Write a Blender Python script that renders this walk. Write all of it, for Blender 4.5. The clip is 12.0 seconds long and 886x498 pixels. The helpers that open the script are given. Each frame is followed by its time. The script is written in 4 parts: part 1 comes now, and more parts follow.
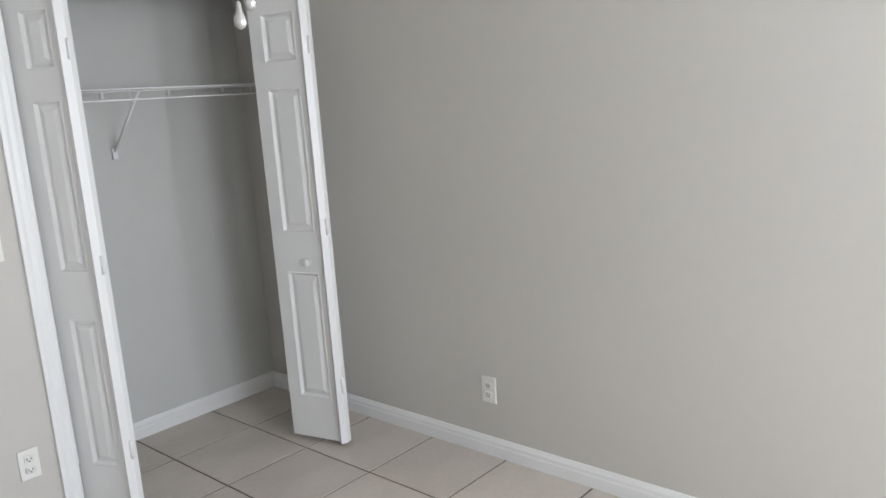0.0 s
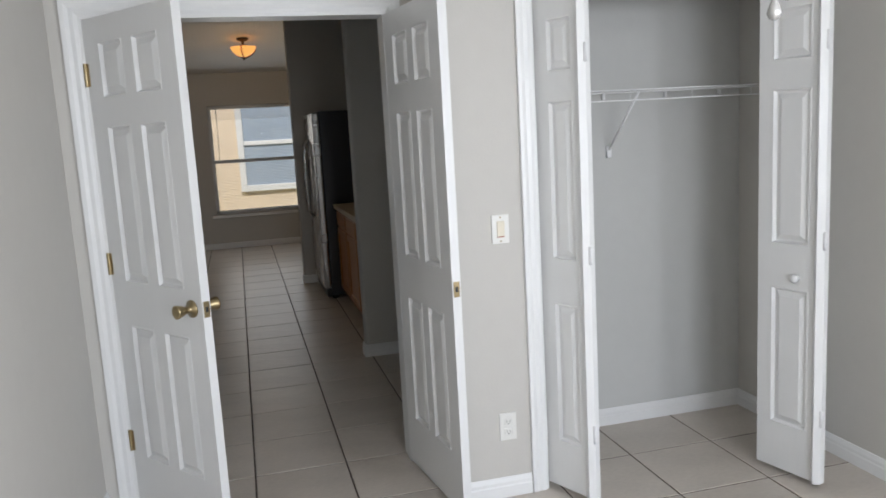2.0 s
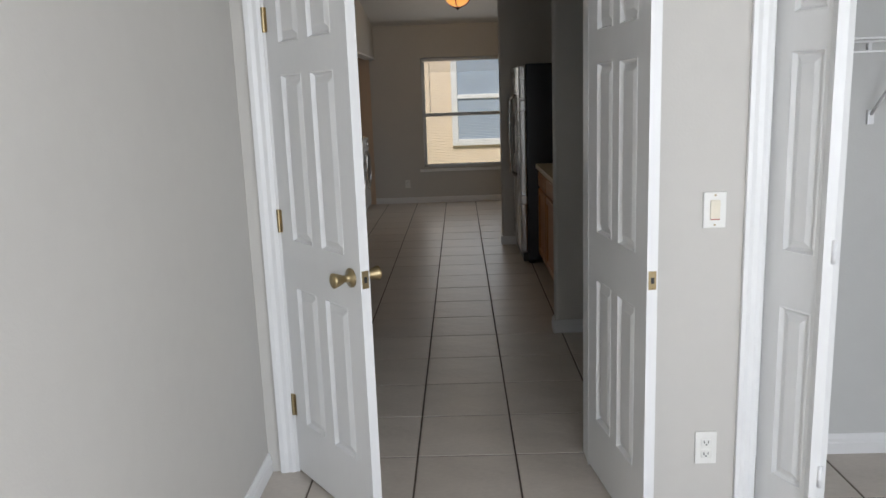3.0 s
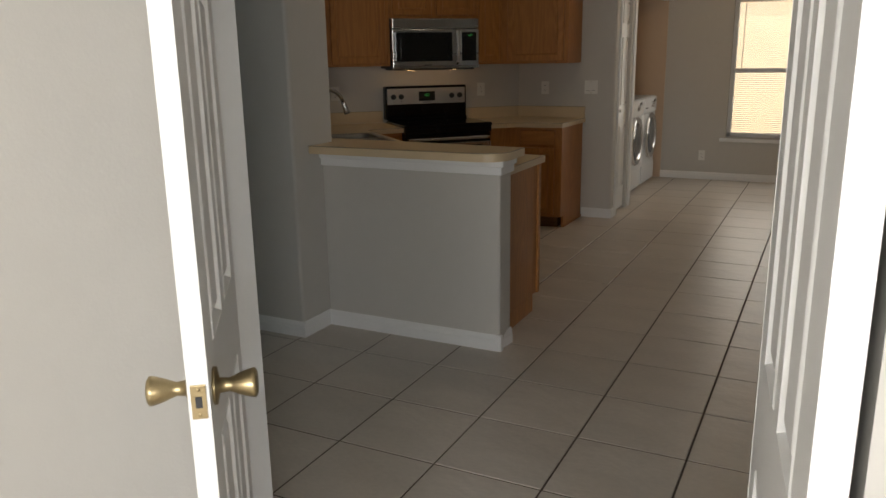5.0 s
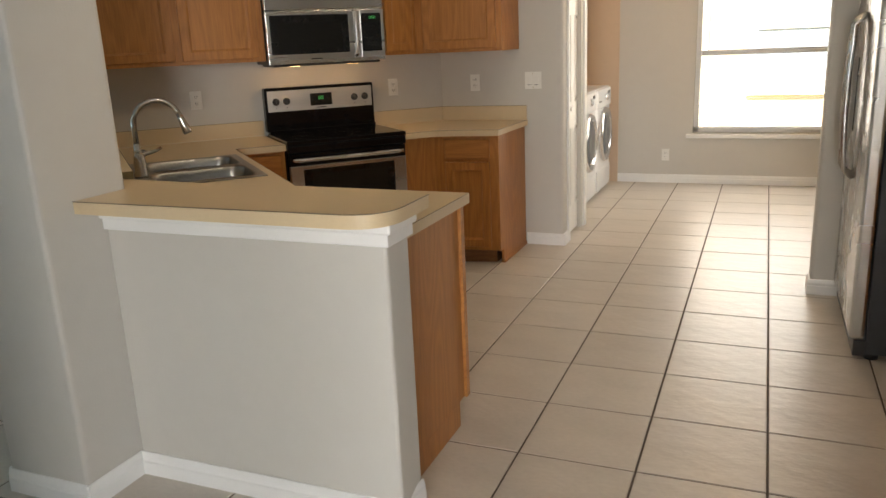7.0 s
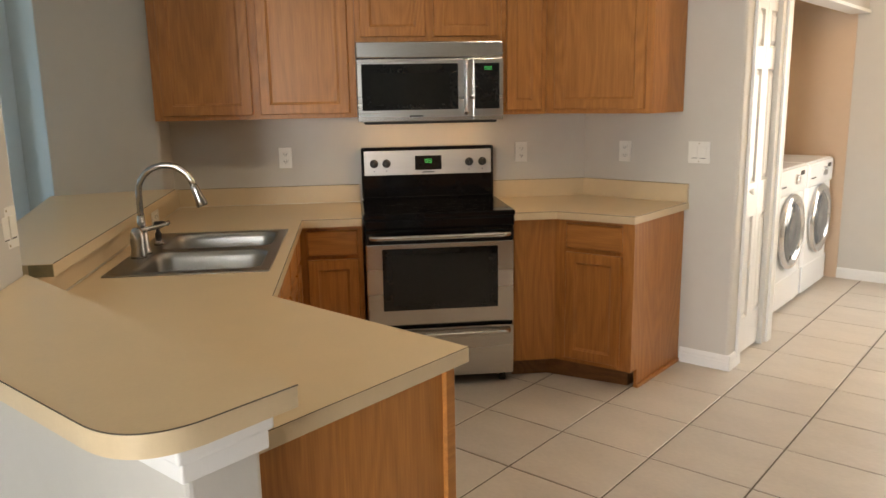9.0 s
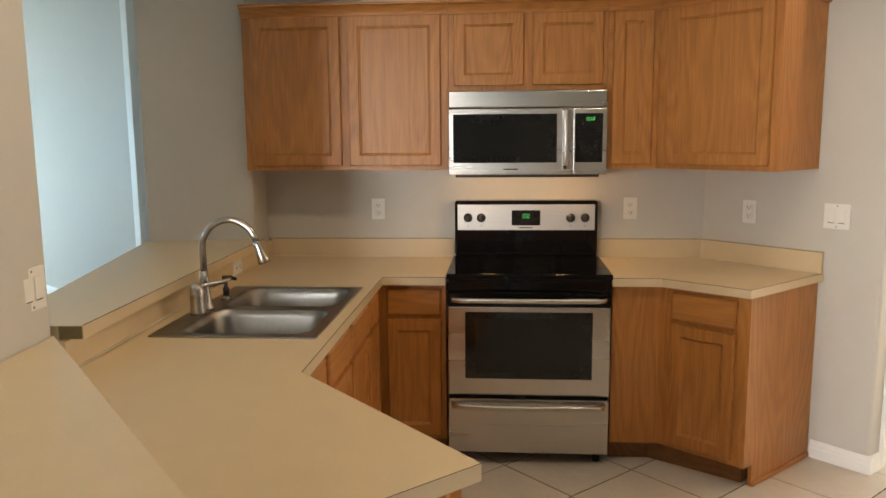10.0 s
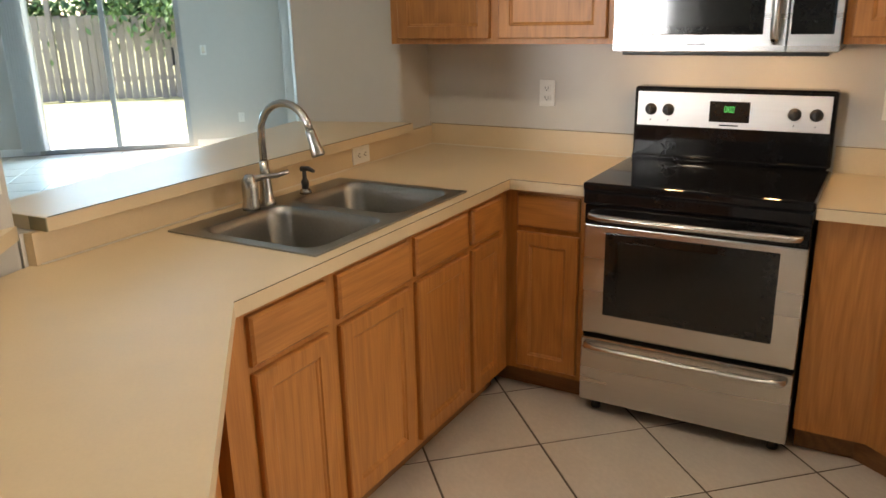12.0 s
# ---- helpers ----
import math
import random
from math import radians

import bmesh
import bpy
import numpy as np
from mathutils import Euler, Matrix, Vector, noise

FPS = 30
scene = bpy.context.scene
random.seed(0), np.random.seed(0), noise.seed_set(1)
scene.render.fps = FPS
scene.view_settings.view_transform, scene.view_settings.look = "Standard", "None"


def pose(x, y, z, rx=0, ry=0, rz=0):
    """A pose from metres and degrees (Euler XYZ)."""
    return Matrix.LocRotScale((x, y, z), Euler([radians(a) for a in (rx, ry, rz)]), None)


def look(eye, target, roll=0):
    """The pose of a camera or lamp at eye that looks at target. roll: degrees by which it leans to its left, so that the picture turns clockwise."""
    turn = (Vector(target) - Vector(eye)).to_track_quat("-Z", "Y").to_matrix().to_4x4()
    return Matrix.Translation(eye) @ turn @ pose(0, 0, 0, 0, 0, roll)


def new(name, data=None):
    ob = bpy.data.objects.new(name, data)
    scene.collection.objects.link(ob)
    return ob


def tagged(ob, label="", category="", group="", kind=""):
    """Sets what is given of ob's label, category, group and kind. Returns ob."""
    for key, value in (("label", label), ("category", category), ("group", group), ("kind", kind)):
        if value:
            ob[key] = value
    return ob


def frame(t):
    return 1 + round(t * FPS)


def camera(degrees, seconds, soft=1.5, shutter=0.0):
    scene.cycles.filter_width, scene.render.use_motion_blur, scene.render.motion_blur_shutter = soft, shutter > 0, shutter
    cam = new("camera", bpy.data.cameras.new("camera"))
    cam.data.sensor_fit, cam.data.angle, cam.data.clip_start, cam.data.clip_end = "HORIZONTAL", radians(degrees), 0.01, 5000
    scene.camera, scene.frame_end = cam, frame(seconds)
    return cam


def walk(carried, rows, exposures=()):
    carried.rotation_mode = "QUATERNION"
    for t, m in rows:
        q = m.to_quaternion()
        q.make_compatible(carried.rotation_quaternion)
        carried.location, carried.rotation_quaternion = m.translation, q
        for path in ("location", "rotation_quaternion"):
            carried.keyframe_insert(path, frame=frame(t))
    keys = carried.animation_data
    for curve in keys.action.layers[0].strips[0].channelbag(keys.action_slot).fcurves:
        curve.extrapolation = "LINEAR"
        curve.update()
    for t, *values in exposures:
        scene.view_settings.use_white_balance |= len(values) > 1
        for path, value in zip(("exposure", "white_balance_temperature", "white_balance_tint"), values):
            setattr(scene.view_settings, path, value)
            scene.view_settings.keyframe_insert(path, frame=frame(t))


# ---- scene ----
cam = camera(59.9, 12.0, shutter=0.12)
PATH = [
    (0, (0.004, -2.376, 1.537), (1.466, -1.068, 1.147), -3.9),
    (0.5, (-0.016, -2.396, 1.546), (1.266, -0.89, 1.248), -3.5),
    (1, (-0.061, -2.364, 1.531), (1.014, -0.698, 1.271), -2.5),
    (1.5, (-0.076, -2.348, 1.52), (0.750, -0.546, 1.253), -2.6),
    (2, (-0.047, -2.294, 1.525), (0.448, -0.38, 1.22), -3.2),
    (2.5, (0.001, -2.13, 1.526), (0.160, -0.166, 1.184), -2.8),
    (2.7, (0.038, -2.045, 1.524), (0.103, -0.079, 1.162), -2.6),
    (4.3, (0.625, -0.901, 1.481), (0.106, 0.968, 0.993), 0.3),
    (4.5, (0.666, -0.73, 1.489), (0.052, 1.11, 0.999), 0.2),
    (5, (0.681, -0.266, 1.472), (-0.191, 1.466, 0.983), -0.9),
    (5.5, (0.517, 0.15, 1.454), (-0.407, 1.832, 0.891), -1.9),
    (6, (0.411, 0.543, 1.431), (-0.389, 2.26, 0.789), -2.1),
    (6.5, (0.295, 0.951, 1.46), (-0.478, 2.709, 0.904), -2.4),
    (6.7, (0.255, 1.079, 1.453), (-0.465, 2.867, 0.92), -2.8),
    (8.3, (0.214, 2.203, 1.48), (-0.855, 3.836, 1.043), -1.0),
    (8.5, (0.211, 2.308, 1.493), (-0.862, 3.941, 1.065), -1.3),
    (9, (0.321, 2.553, 1.504), (-0.938, 4.056, 1.108), -1.0),
    (9.5, (0.394, 2.758, 1.523), (-1.077, 4.06, 1.146), -1.0),
    (10, (0.325, 2.965, 1.561), (-1.213, 4.21, 1.267), -0.5),
    (10.5, (0.239, 3.125, 1.572), (-1.316, 4.363, 1.355), -1.1),
    (11, (0.24, 3.401, 1.58), (-1.405, 4.505, 1.302), -1.4),
    (11.5, (0.222, 3.697, 1.56), (-1.544, 4.517, 1.102), -1.8),
    (12, (0.141, 4.059, 1.519), (-1.72, 4.494, 0.931), -1.3),
]
walk(cam, [(t, look(eye, target, roll)) for t, eye, target, roll in PATH], exposures=[(0, -0.38, 6450, 10), (2.0, -0.25, 6400, 10), (2.7, -0.25, 6400, 10), (4.3, -0.05, 6700, 10), (4.5, 0.0, 6800, 10), (5.0, 0.45, 7250, 10), (5.5, 1.1, 7800, 10), (6.0, 1.75, 7800, 10), (6.5, 2.0, 7450, 10), (8.3, 2.45, 7250, 10), (9.5, 2.7, 7300, 10), (10.5, 2.8, 7500, 10), (12, 3.0, 7050, 10)])

# ================= light =================
world = bpy.data.worlds.new("sky")
scene.world = world
world.use_nodes = True
wn = world.node_tree
sky = wn.nodes.new("ShaderNodeTexSky")
sky.sky_type = "NISHITA"
sky.sun_disc = False
sky.sun_elevation, sky.sun_rotation = radians(50), radians(191)
wn.links.new(sky.outputs[0], wn.nodes["Background"].inputs[0])
wn.nodes["Background"].inputs[1].default_value = 0.15


def lamp(name, kind, m, power, color, size=0.1, size_y=None):
    d = bpy.data.lights.new(name, kind)
    d.energy, d.color = power, color
    if kind == "AREA":
        d.size = size
        if size_y:
            d.shape, d.size_y = "RECTANGLE", size_y
    elif kind == "SUN":
        d.angle = size
    else:
        d.shadow_soft_size = size
    ob = new(name, d)
    ob.matrix_world = m
    return ob


lamp("sun", "SUN", look((0, 0, 12), (2, 10, 0)), 5.0, (1.0, 0.95, 0.86), radians(0.5))
# daylight entering by the windows; both bedroom ones are unseen and assumed
lamp("unseen_bedroom_window_light", "AREA", look((2.365, -2.75, 1.45), (0.035, -2.3, 1.35)), 66, (0.84, 0.89, 0.985), 1.3, 1.4)
lamp("unseen_bedroom_window_light", "AREA", look((0.93, -4.17, 1.45), (0.83, 0, 1.25)), 84, (0.84, 0.89, 0.985), 1.3, 1.4)
lamp("dining_window_light", "AREA", look((0.22, 9.1, 1.3), (0.0, 0, 0.6)), 7.5, (0.92, 0.96, 1.0), 1.2, 1.5)
lamp("slider_light", "AREA", look((-9.6, 2.4, 1.2), (0, 3.2, 1.0)), 18, (0.45, 0.74, 1.0), 1.6, 2.0)
for s_ in (2.31, 2.71):
    lamp("hood_light", "POINT", pose(-4.327 + 0.688 * s_ + 0.725 * 0.25, 4.075 + 0.725 * s_ - 0.688 * 0.25, 1.335), 0.14, (1.0, 0.62, 0.30), 0.02)
lamp("ceiling_bulb", "POINT", pose(0.146, 7.50, 2.59), 6.5, (1.0, 0.70, 0.40), 0.06)
# added fill: two unseen can lights, assumed from the shade under the ledge
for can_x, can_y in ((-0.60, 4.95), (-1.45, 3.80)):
    can = lamp("kitchen_can_fill", "SPOT", pose(can_x, can_y, 3.02), 5.6, (1.0, 0.85, 0.66), 0.07)
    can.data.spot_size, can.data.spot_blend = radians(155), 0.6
# added fill that brightens the far room; its window is unseen
lamp("far_room_fill_light", "AREA", look((-9.3, 6.1, 1.5), (-5, 6.4, 1.2)), 9, (1.0, 0.93, 0.84), 1.4, 1.3)

# ================= materials =================


def material(name, color, rough=0.5, metal=0.0, vary=0.06, scale=3.0, bump=0.0, bump_scale=80.0, spec=0.5, coat=0.0, stretch=None, random_tint=0.0):
    """Plain surface with variation at two scales and fine relief."""
    m = bpy.data.materials.new(name)
    m.use_nodes = True
    nt = m.node_tree
    b = nt.nodes["Principled BSDF"]
    N, L = nt.nodes.new, nt.links.new
    b.inputs["Roughness"].default_value = rough
    b.inputs["Metallic"].default_value = metal
    b.inputs["Specular IOR Level"].default_value = spec
    b.inputs["Coat Weight"].default_value = coat
    tc = N("ShaderNodeTexCoord")
    mp = N("ShaderNodeMapping")
    if stretch:
        mp.inputs["Scale"].default_value = stretch
    L(tc.outputs["Object"], mp.inputs["Vector"])
    n1, n2 = N("ShaderNodeTexNoise"), N("ShaderNodeTexNoise")
    n1.inputs["Scale"].default_value, n2.inputs["Scale"].default_value = scale, scale * 14
    n1.inputs["Detail"].default_value, n2.inputs["Detail"].default_value = 4, 3
    for n in (n1, n2):
        L(mp.outputs[0], n.inputs["Vector"])
    mix = N("ShaderNodeMath")
    mix.operation = "MULTIPLY_ADD"
    mix.inputs[1].default_value = 0.6
    half = N("ShaderNodeMath")
    half.operation = "MULTIPLY"
    half.inputs[1].default_value = 0.4
    L(n2.outputs[0], half.inputs[0])
    L(n1.outputs[0], mix.inputs[0])
    L(half.outputs[0], mix.inputs[2])
    ramp = N("ShaderNodeValToRGB")
    ramp.color_ramp.elements[0].position, ramp.color_ramp.elements[1].position = 0.3, 0.7
    ramp.color_ramp.elements[0].color = (*[c * (1 - vary) for c in color], 1)
    ramp.color_ramp.elements[1].color = (*[min(1, c * (1 + vary)) for c in color], 1)
    L(mix.outputs[0], ramp.inputs[0])
    out = ramp.outputs[0]
    if random_tint:
        info = N("ShaderNodeObjectInfo")
        hsv = N("ShaderNodeHueSaturation")
        rng = N("ShaderNodeMapRange")
        rng.inputs["To Min"].default_value, rng.inputs["To Max"].default_value = 1 - random_tint, 1 + random_tint
        L(info.outputs["Random"], rng.inputs["Value"])
        L(rng.outputs[0], hsv.inputs["Value"])
        L(out, hsv.inputs["Color"])
        out = hsv.outputs[0]
    L(out, b.inputs["Base Color"])
    rr = N("ShaderNodeMapRange")
    rr.inputs["To Min"].default_value, rr.inputs["To Max"].default_value = rough * 0.85, min(1, rough * 1.15)
    L(n1.outputs[0], rr.inputs["Value"])
    L(rr.outputs[0], b.inputs["Roughness"])
    if bump:
        bn = N("ShaderNodeTexNoise")
        bn.inputs["Scale"].default_value, bn.inputs["Detail"].default_value = bump_scale, 3
        L(mp.outputs[0], bn.inputs["Vector"])
        bp = N("ShaderNodeBump")
        bp.inputs["Strength"].default_value, bp.inputs["Distance"].default_value = bump, 0.004
        L(bn.outputs[0], bp.inputs["Height"])
        L(bp.outputs[0], b.inputs["Normal"])
    return m


def glow(name, color, strength):
    m = bpy.data.materials.new(name)
    m.use_nodes = True
    b = m.node_tree.nodes["Principled BSDF"]
    b.inputs["Base Color"].default_value = (*color, 1)
    b.inputs["Emission Color"].default_value = (*color, 1)
    b.inputs["Emission Strength"].default_value = strength
    return m


def oak(name, dark, light, axis="z", rough=0.42):
    """Varnished oak: long grain with cathedral figure and fine pores."""
    m = bpy.data.materials.new(name)
    m.use_nodes = True
    nt = m.node_tree
    b = nt.nodes["Principled BSDF"]
    N, L = nt.nodes.new, nt.links.new
    tc, mp, info = N("ShaderNodeTexCoord"), N("ShaderNodeMapping"), N("ShaderNodeObjectInfo")
    L(tc.outputs["Object"], mp.inputs["Vector"])
    mp.inputs["Scale"].default_value = {"z": (1, 1, 0.17), "x": (0.17, 1, 1), "y": (1, 0.17, 1)}[axis]
    off = N("ShaderNodeVectorMath")
    off.operation = "ADD"
    cx = N("ShaderNodeCombineXYZ")
    sc = N("ShaderNodeMath")
    sc.operation = "MULTIPLY"
    sc.inputs[1].default_value = 37.0
    L(info.outputs["Random"], sc.inputs[0])
    for i in range(3):
        L(sc.outputs[0], cx.inputs[i])
    L(mp.outputs[0], off.inputs[0])
    L(cx.outputs[0], off.inputs[1])
    n0 = N("ShaderNodeTexNoise")
    n0.inputs["Scale"].default_value, n0.inputs["Detail"].default_value = 4.5, 1.5
    L(off.outputs[0], n0.inputs["Vector"])
    ringm = N("ShaderNodeMath")
    ringm.operation = "MULTIPLY"
    ringm.inputs[1].default_value = 16.0
    L(n0.outputs[0], ringm.inputs[0])
    fr = N("ShaderNodeMath")
    fr.operation = "PINGPONG"
    fr.inputs[1].default_value = 0.5
    L(ringm.outputs[0], fr.inputs[0])
    pore = N("ShaderNodeTexNoise")
    pore.inputs["Scale"].default_value, pore.inputs["Detail"].default_value = 170, 2
    mp2 = N("ShaderNodeMapping")
    mp2.inputs["Scale"].default_value = {"z": (1, 1, 0.25), "x": (0.25, 1, 1), "y": (1, 0.25, 1)}[axis]
    L(off.outputs[0], mp2.inputs["Vector"])
    L(mp2.outputs[0], pore.inputs["Vector"])
    add = N("ShaderNodeMath")
    add.operation = "MULTIPLY_ADD"
    add.inputs[1].default_value = 0.45
    hf = N("ShaderNodeMath")
    hf.operation = "MULTIPLY"
    hf.inputs[1].default_value = 0.6
    L(pore.outputs[0], hf.inputs[0])
    L(fr.outputs[0], add.inputs[0])
    L(hf.outputs[0], add.inputs[2])
    ramp = N("ShaderNodeValToRGB")
    ramp.color_ramp.elements[0].position, ramp.color_ramp.elements[1].position = 0.12, 0.60
    ramp.color_ramp.elements[0].color, ramp.color_ramp.elements[1].color = (*dark, 1), (*light, 1)
    L(add.outputs[0], ramp.inputs[0])
    L(ramp.outputs[0], b.inputs["Base Color"])
    b.inputs["Roughness"].default_value = rough
    bp = N("ShaderNodeBump")
    bp.inputs["Strength"].default_value, bp.inputs["Distance"].default_value = 0.25, 0.002
    L(add.outputs[0], bp.inputs["Height"])
    L(bp.outputs[0], b.inputs["Normal"])
    return m


PAINT = material("greige_wall_paint", (0.555, 0.535, 0.497), 0.62, vary=0.025, scale=1.2, bump=0.12, bump_scale=110)
PAINT_CL = material("closet_wall_paint", (0.58, 0.58, 0.56), 0.65, vary=0.025, scale=1.2, bump=0.12, bump_scale=110)
# warm lamp light of the laundry alcove, put into the wall colour
PEACH = material("warm_lit_laundry_wall", (0.62, 0.47, 0.34), 0.65, vary=0.03, scale=1.2, bump=0.12, bump_scale=110)
CEIL = material("ceiling_paint", (0.72, 0.71, 0.68), 0.8, vary=0.03, scale=2, bump=0.3, bump_scale=60)
WHITE = material("white_gloss_trim", (0.80, 0.80, 0.79), 0.35, vary=0.02, scale=4, bump=0.05, bump_scale=60)
DOORW = material("white_door_paint", (0.79, 0.79, 0.78), 0.38, vary=0.02, scale=5, bump=0.10, bump_scale=70, stretch=(1, 1, 0.15))
PLATE = material("white_plastic", (0.78, 0.77, 0.73), 0.35, vary=0.02)
SLOT = material("dark_slot", (0.03, 0.03, 0.03), 0.6)
BRASS = material("antique_brass", (0.38, 0.30, 0.17), 0.30, metal=1.0, vary=0.12, scale=30)
OAK = oak("honey_oak", (0.32, 0.120, 0.027), (0.49, 0.205, 0.050))
OAKX = oak("honey_oak_across", (0.32, 0.120, 0.027), (0.49, 0.205, 0.050), "x")
OAKY = oak("honey_oak_along", (0.32, 0.120, 0.027), (0.49, 0.205, 0.050), "y")
# darker copy of the oak: shade below the cabinets is put into its colour
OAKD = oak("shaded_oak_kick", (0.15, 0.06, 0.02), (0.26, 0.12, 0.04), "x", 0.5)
LAMIN = material("beige_laminate", (0.64, 0.505, 0.325), 0.34, vary=0.04, scale=9, bump=0.03, bump_scale=200)
SEAM = material("dark_laminate_seam", (0.10, 0.075, 0.05), 0.6)
STEEL = material("brushed_steel", (0.56, 0.55, 0.53), 0.27, metal=1.0, vary=0.06, scale=6, bump=0.05, bump_scale=140, stretch=(0.05, 1, 1))
SINKM = material("satin_sink_steel", (0.30, 0.295, 0.28), 0.33, metal=1.0, vary=0.10, scale=8, bump=0.03)
NICKEL = material("brushed_nickel", (0.47, 0.45, 0.42), 0.24, metal=1.0, vary=0.06, scale=20)
BLACK = material("black_enamel", (0.006, 0.006, 0.007), 0.07, vary=0.2, scale=10, spec=0.25)
BLGLASS = material("smoked_oven_glass", (0.012, 0.0125, 0.013), 0.06, vary=0.2, scale=6, spec=0.45)
GREYGL = material("oven_inner_window", (0.014, 0.0145, 0.014), 0.08, vary=0.15, scale=4, spec=0.35)
BLPLA = material("black_plastic", (0.02, 0.02, 0.02), 0.4)
NAVY = material("dark_fridge_side", (0.020, 0.022, 0.028), 0.35, vary=0.1, bump=0.2, bump_scale=250)
LED = glow("green_led", (0.10, 1.0, 0.25), 0.022)
PANEL = material("brushed_control_panel", (0.62, 0.60, 0.57), 0.46, metal=1.0, vary=0.05, scale=6, bump=0.05, bump_scale=140, stretch=(0.05, 1, 1))
BULB = glow("lit_lens", (1.0, 0.62, 0.28), 5.0)
AMBER = glow("amber_glass", (1.0, 0.46, 0.12), 1.1)
BRONZE = material("oil_bronze", (0.06, 0.04, 0.03), 0.4, metal=0.8)
WASHW = material("white_appliance_enamel", (0.80, 0.81, 0.82), 0.25, vary=0.015)
CHROME = material("chrome_ring", (0.70, 0.70, 0.71), 0.15, metal=1.0, vary=0.04)
DRUM = material("grey_door_glass", (0.10, 0.11, 0.12), 0.08, vary=0.2, spec=0.7)
WIRE = material("white_coated_wire", (0.80, 0.80, 0.80), 0.4, vary=0.02)
CRYST = material("pendant_glass", (0.55, 0.54, 0.52), 0.12, metal=0.5)
GROUT = material("brown_grout", (0.11, 0.085, 0.065), 0.9, vary=0.2, scale=6)
TILE = material("beige_ceramic_tile", (0.55, 0.495, 0.435), 0.36, vary=0.10, scale=5, spec=0.5, bump=1.0, bump_scale=16, random_tint=0.05, stretch=(0.55, 1.0, 1.0))
STUCCO = material("tan_stucco", (0.80, 0.66, 0.50), 0.9, vary=0.05, bump=0.5, bump_scale=90)
GRASS = material("dry_lawn", (0.30, 0.29, 0.15), 0.95, vary=0.35, scale=1.2, bump=0.6, bump_scale=30)
FENCE = material("weathered_fence_wood", (0.17, 0.155, 0.145), 0.9, vary=0.25, scale=3, stretch=(1, 1, 0.1), random_tint=0.2)
LEAF = material("foliage", (0.05, 0.11, 0.03), 0.6, vary=0.4, scale=3)
BARK = material("bark", (0.10, 0.07, 0.05), 0.9, vary=0.3, bump=0.6)
BLIND = material("white_blind_slat", (0.75, 0.75, 0.74), 0.5, vary=0.02)
CONC = material("patio_concrete", (0.40, 0.38, 0.35), 0.9, vary=0.1)
WINGREY = material("far_window_glass", (0.36, 0.43, 0.52), 0.35, vary=0.1)
GLASS = bpy.data.materials.new("clear_glass")
GLASS.use_nodes = True
_g = GLASS.node_tree.nodes["Principled BSDF"]
_g.inputs["Transmission Weight"].default_value, _g.inputs["Roughness"].default_value, _g.inputs["IOR"].default_value = 1.0, 0.0, 1.01

# ================= mesh tools =================


def emit(name, bm, mat, parent=None, m=None, smooth=False):
    bmesh.ops.recalc_face_normals(bm, faces=bm.faces)
    me = bpy.data.meshes.new(name)
    bm.to_mesh(me)
    bm.free()
    me.materials.append(mat)
    if smooth:
        for p in me.polygons:
            p.use_smooth = True
    ob = new(name, me)
    if parent is not None:
        ob.parent = parent
    if m is not None:
        ob.matrix_basis = m
    return ob


def add_box(bm, x0, y0, z0, x1, y1, z1, bevel=0.0, seg=2):
    g = bmesh.ops.create_cube(bm, size=1.0)
    for v in g["verts"]:
        v.co = Vector(((x0 + x1) / 2 + v.co.x * abs(x1 - x0), (y0 + y1) / 2 + v.co.y * abs(y1 - y0), (z0 + z1) / 2 + v.co.z * abs(z1 - z0)))
    if bevel:
        es = list({e for v in g["verts"] for e in v.link_edges})
        bmesh.ops.bevel(bm, geom=es, offset=bevel, segments=seg, affect="EDGES", profile=0.6)


def boxes(name, mat, items, parent=None, bevel=0.0, m=None):
    bm = bmesh.new()
    for it in items:
        add_box(bm, *it, bevel=bevel)
    return emit(name, bm, mat, parent, m)


def prism(name, mat, pts, z0, z1, parent=None, bevel=0.0, m=None, vertical_only=False, seg=3):
    bm = bmesh.new()
    lo = [bm.verts.new((x, y, z0)) for x, y in pts]
    hi = [bm.verts.new((x, y, z1)) for x, y in pts]
    bm.faces.new(lo)
    bm.faces.new(hi)
    k = len(pts)
    for i in range(k):
        bm.faces.new((lo[i], lo[(i + 1) % k], hi[(i + 1) % k], hi[i]))
    if bevel:
        es = [e for e in bm.edges if not vertical_only or abs(e.verts[0].co.z - e.verts[1].co.z) > 1e-4]
        bmesh.ops.bevel(bm, geom=es, offset=bevel, segments=seg, affect="EDGES", profile=0.5)
    return emit(name, bm, mat, parent, m)


def add_rings(bm, x0, z0, x1, z1, rings, close_back=True):
    """Concentric rectangles (inset, y) bridged into a moulded panel that faces -y."""
    loops = []
    for ins, y in rings:
        loops.append([bm.verts.new(p) for p in ((x0 + ins, y, z0 + ins), (x1 - ins, y, z0 + ins), (x1 - ins, y, z1 - ins), (x0 + ins, y, z1 - ins))])
    for a, b in zip(loops, loops[1:]):
        for i in range(4):
            bm.faces.new((a[i], a[(i + 1) % 4], b[(i + 1) % 4], b[i]))
    bm.faces.new(loops[-1])
    if close_back:
        bm.faces.new(loops[0])


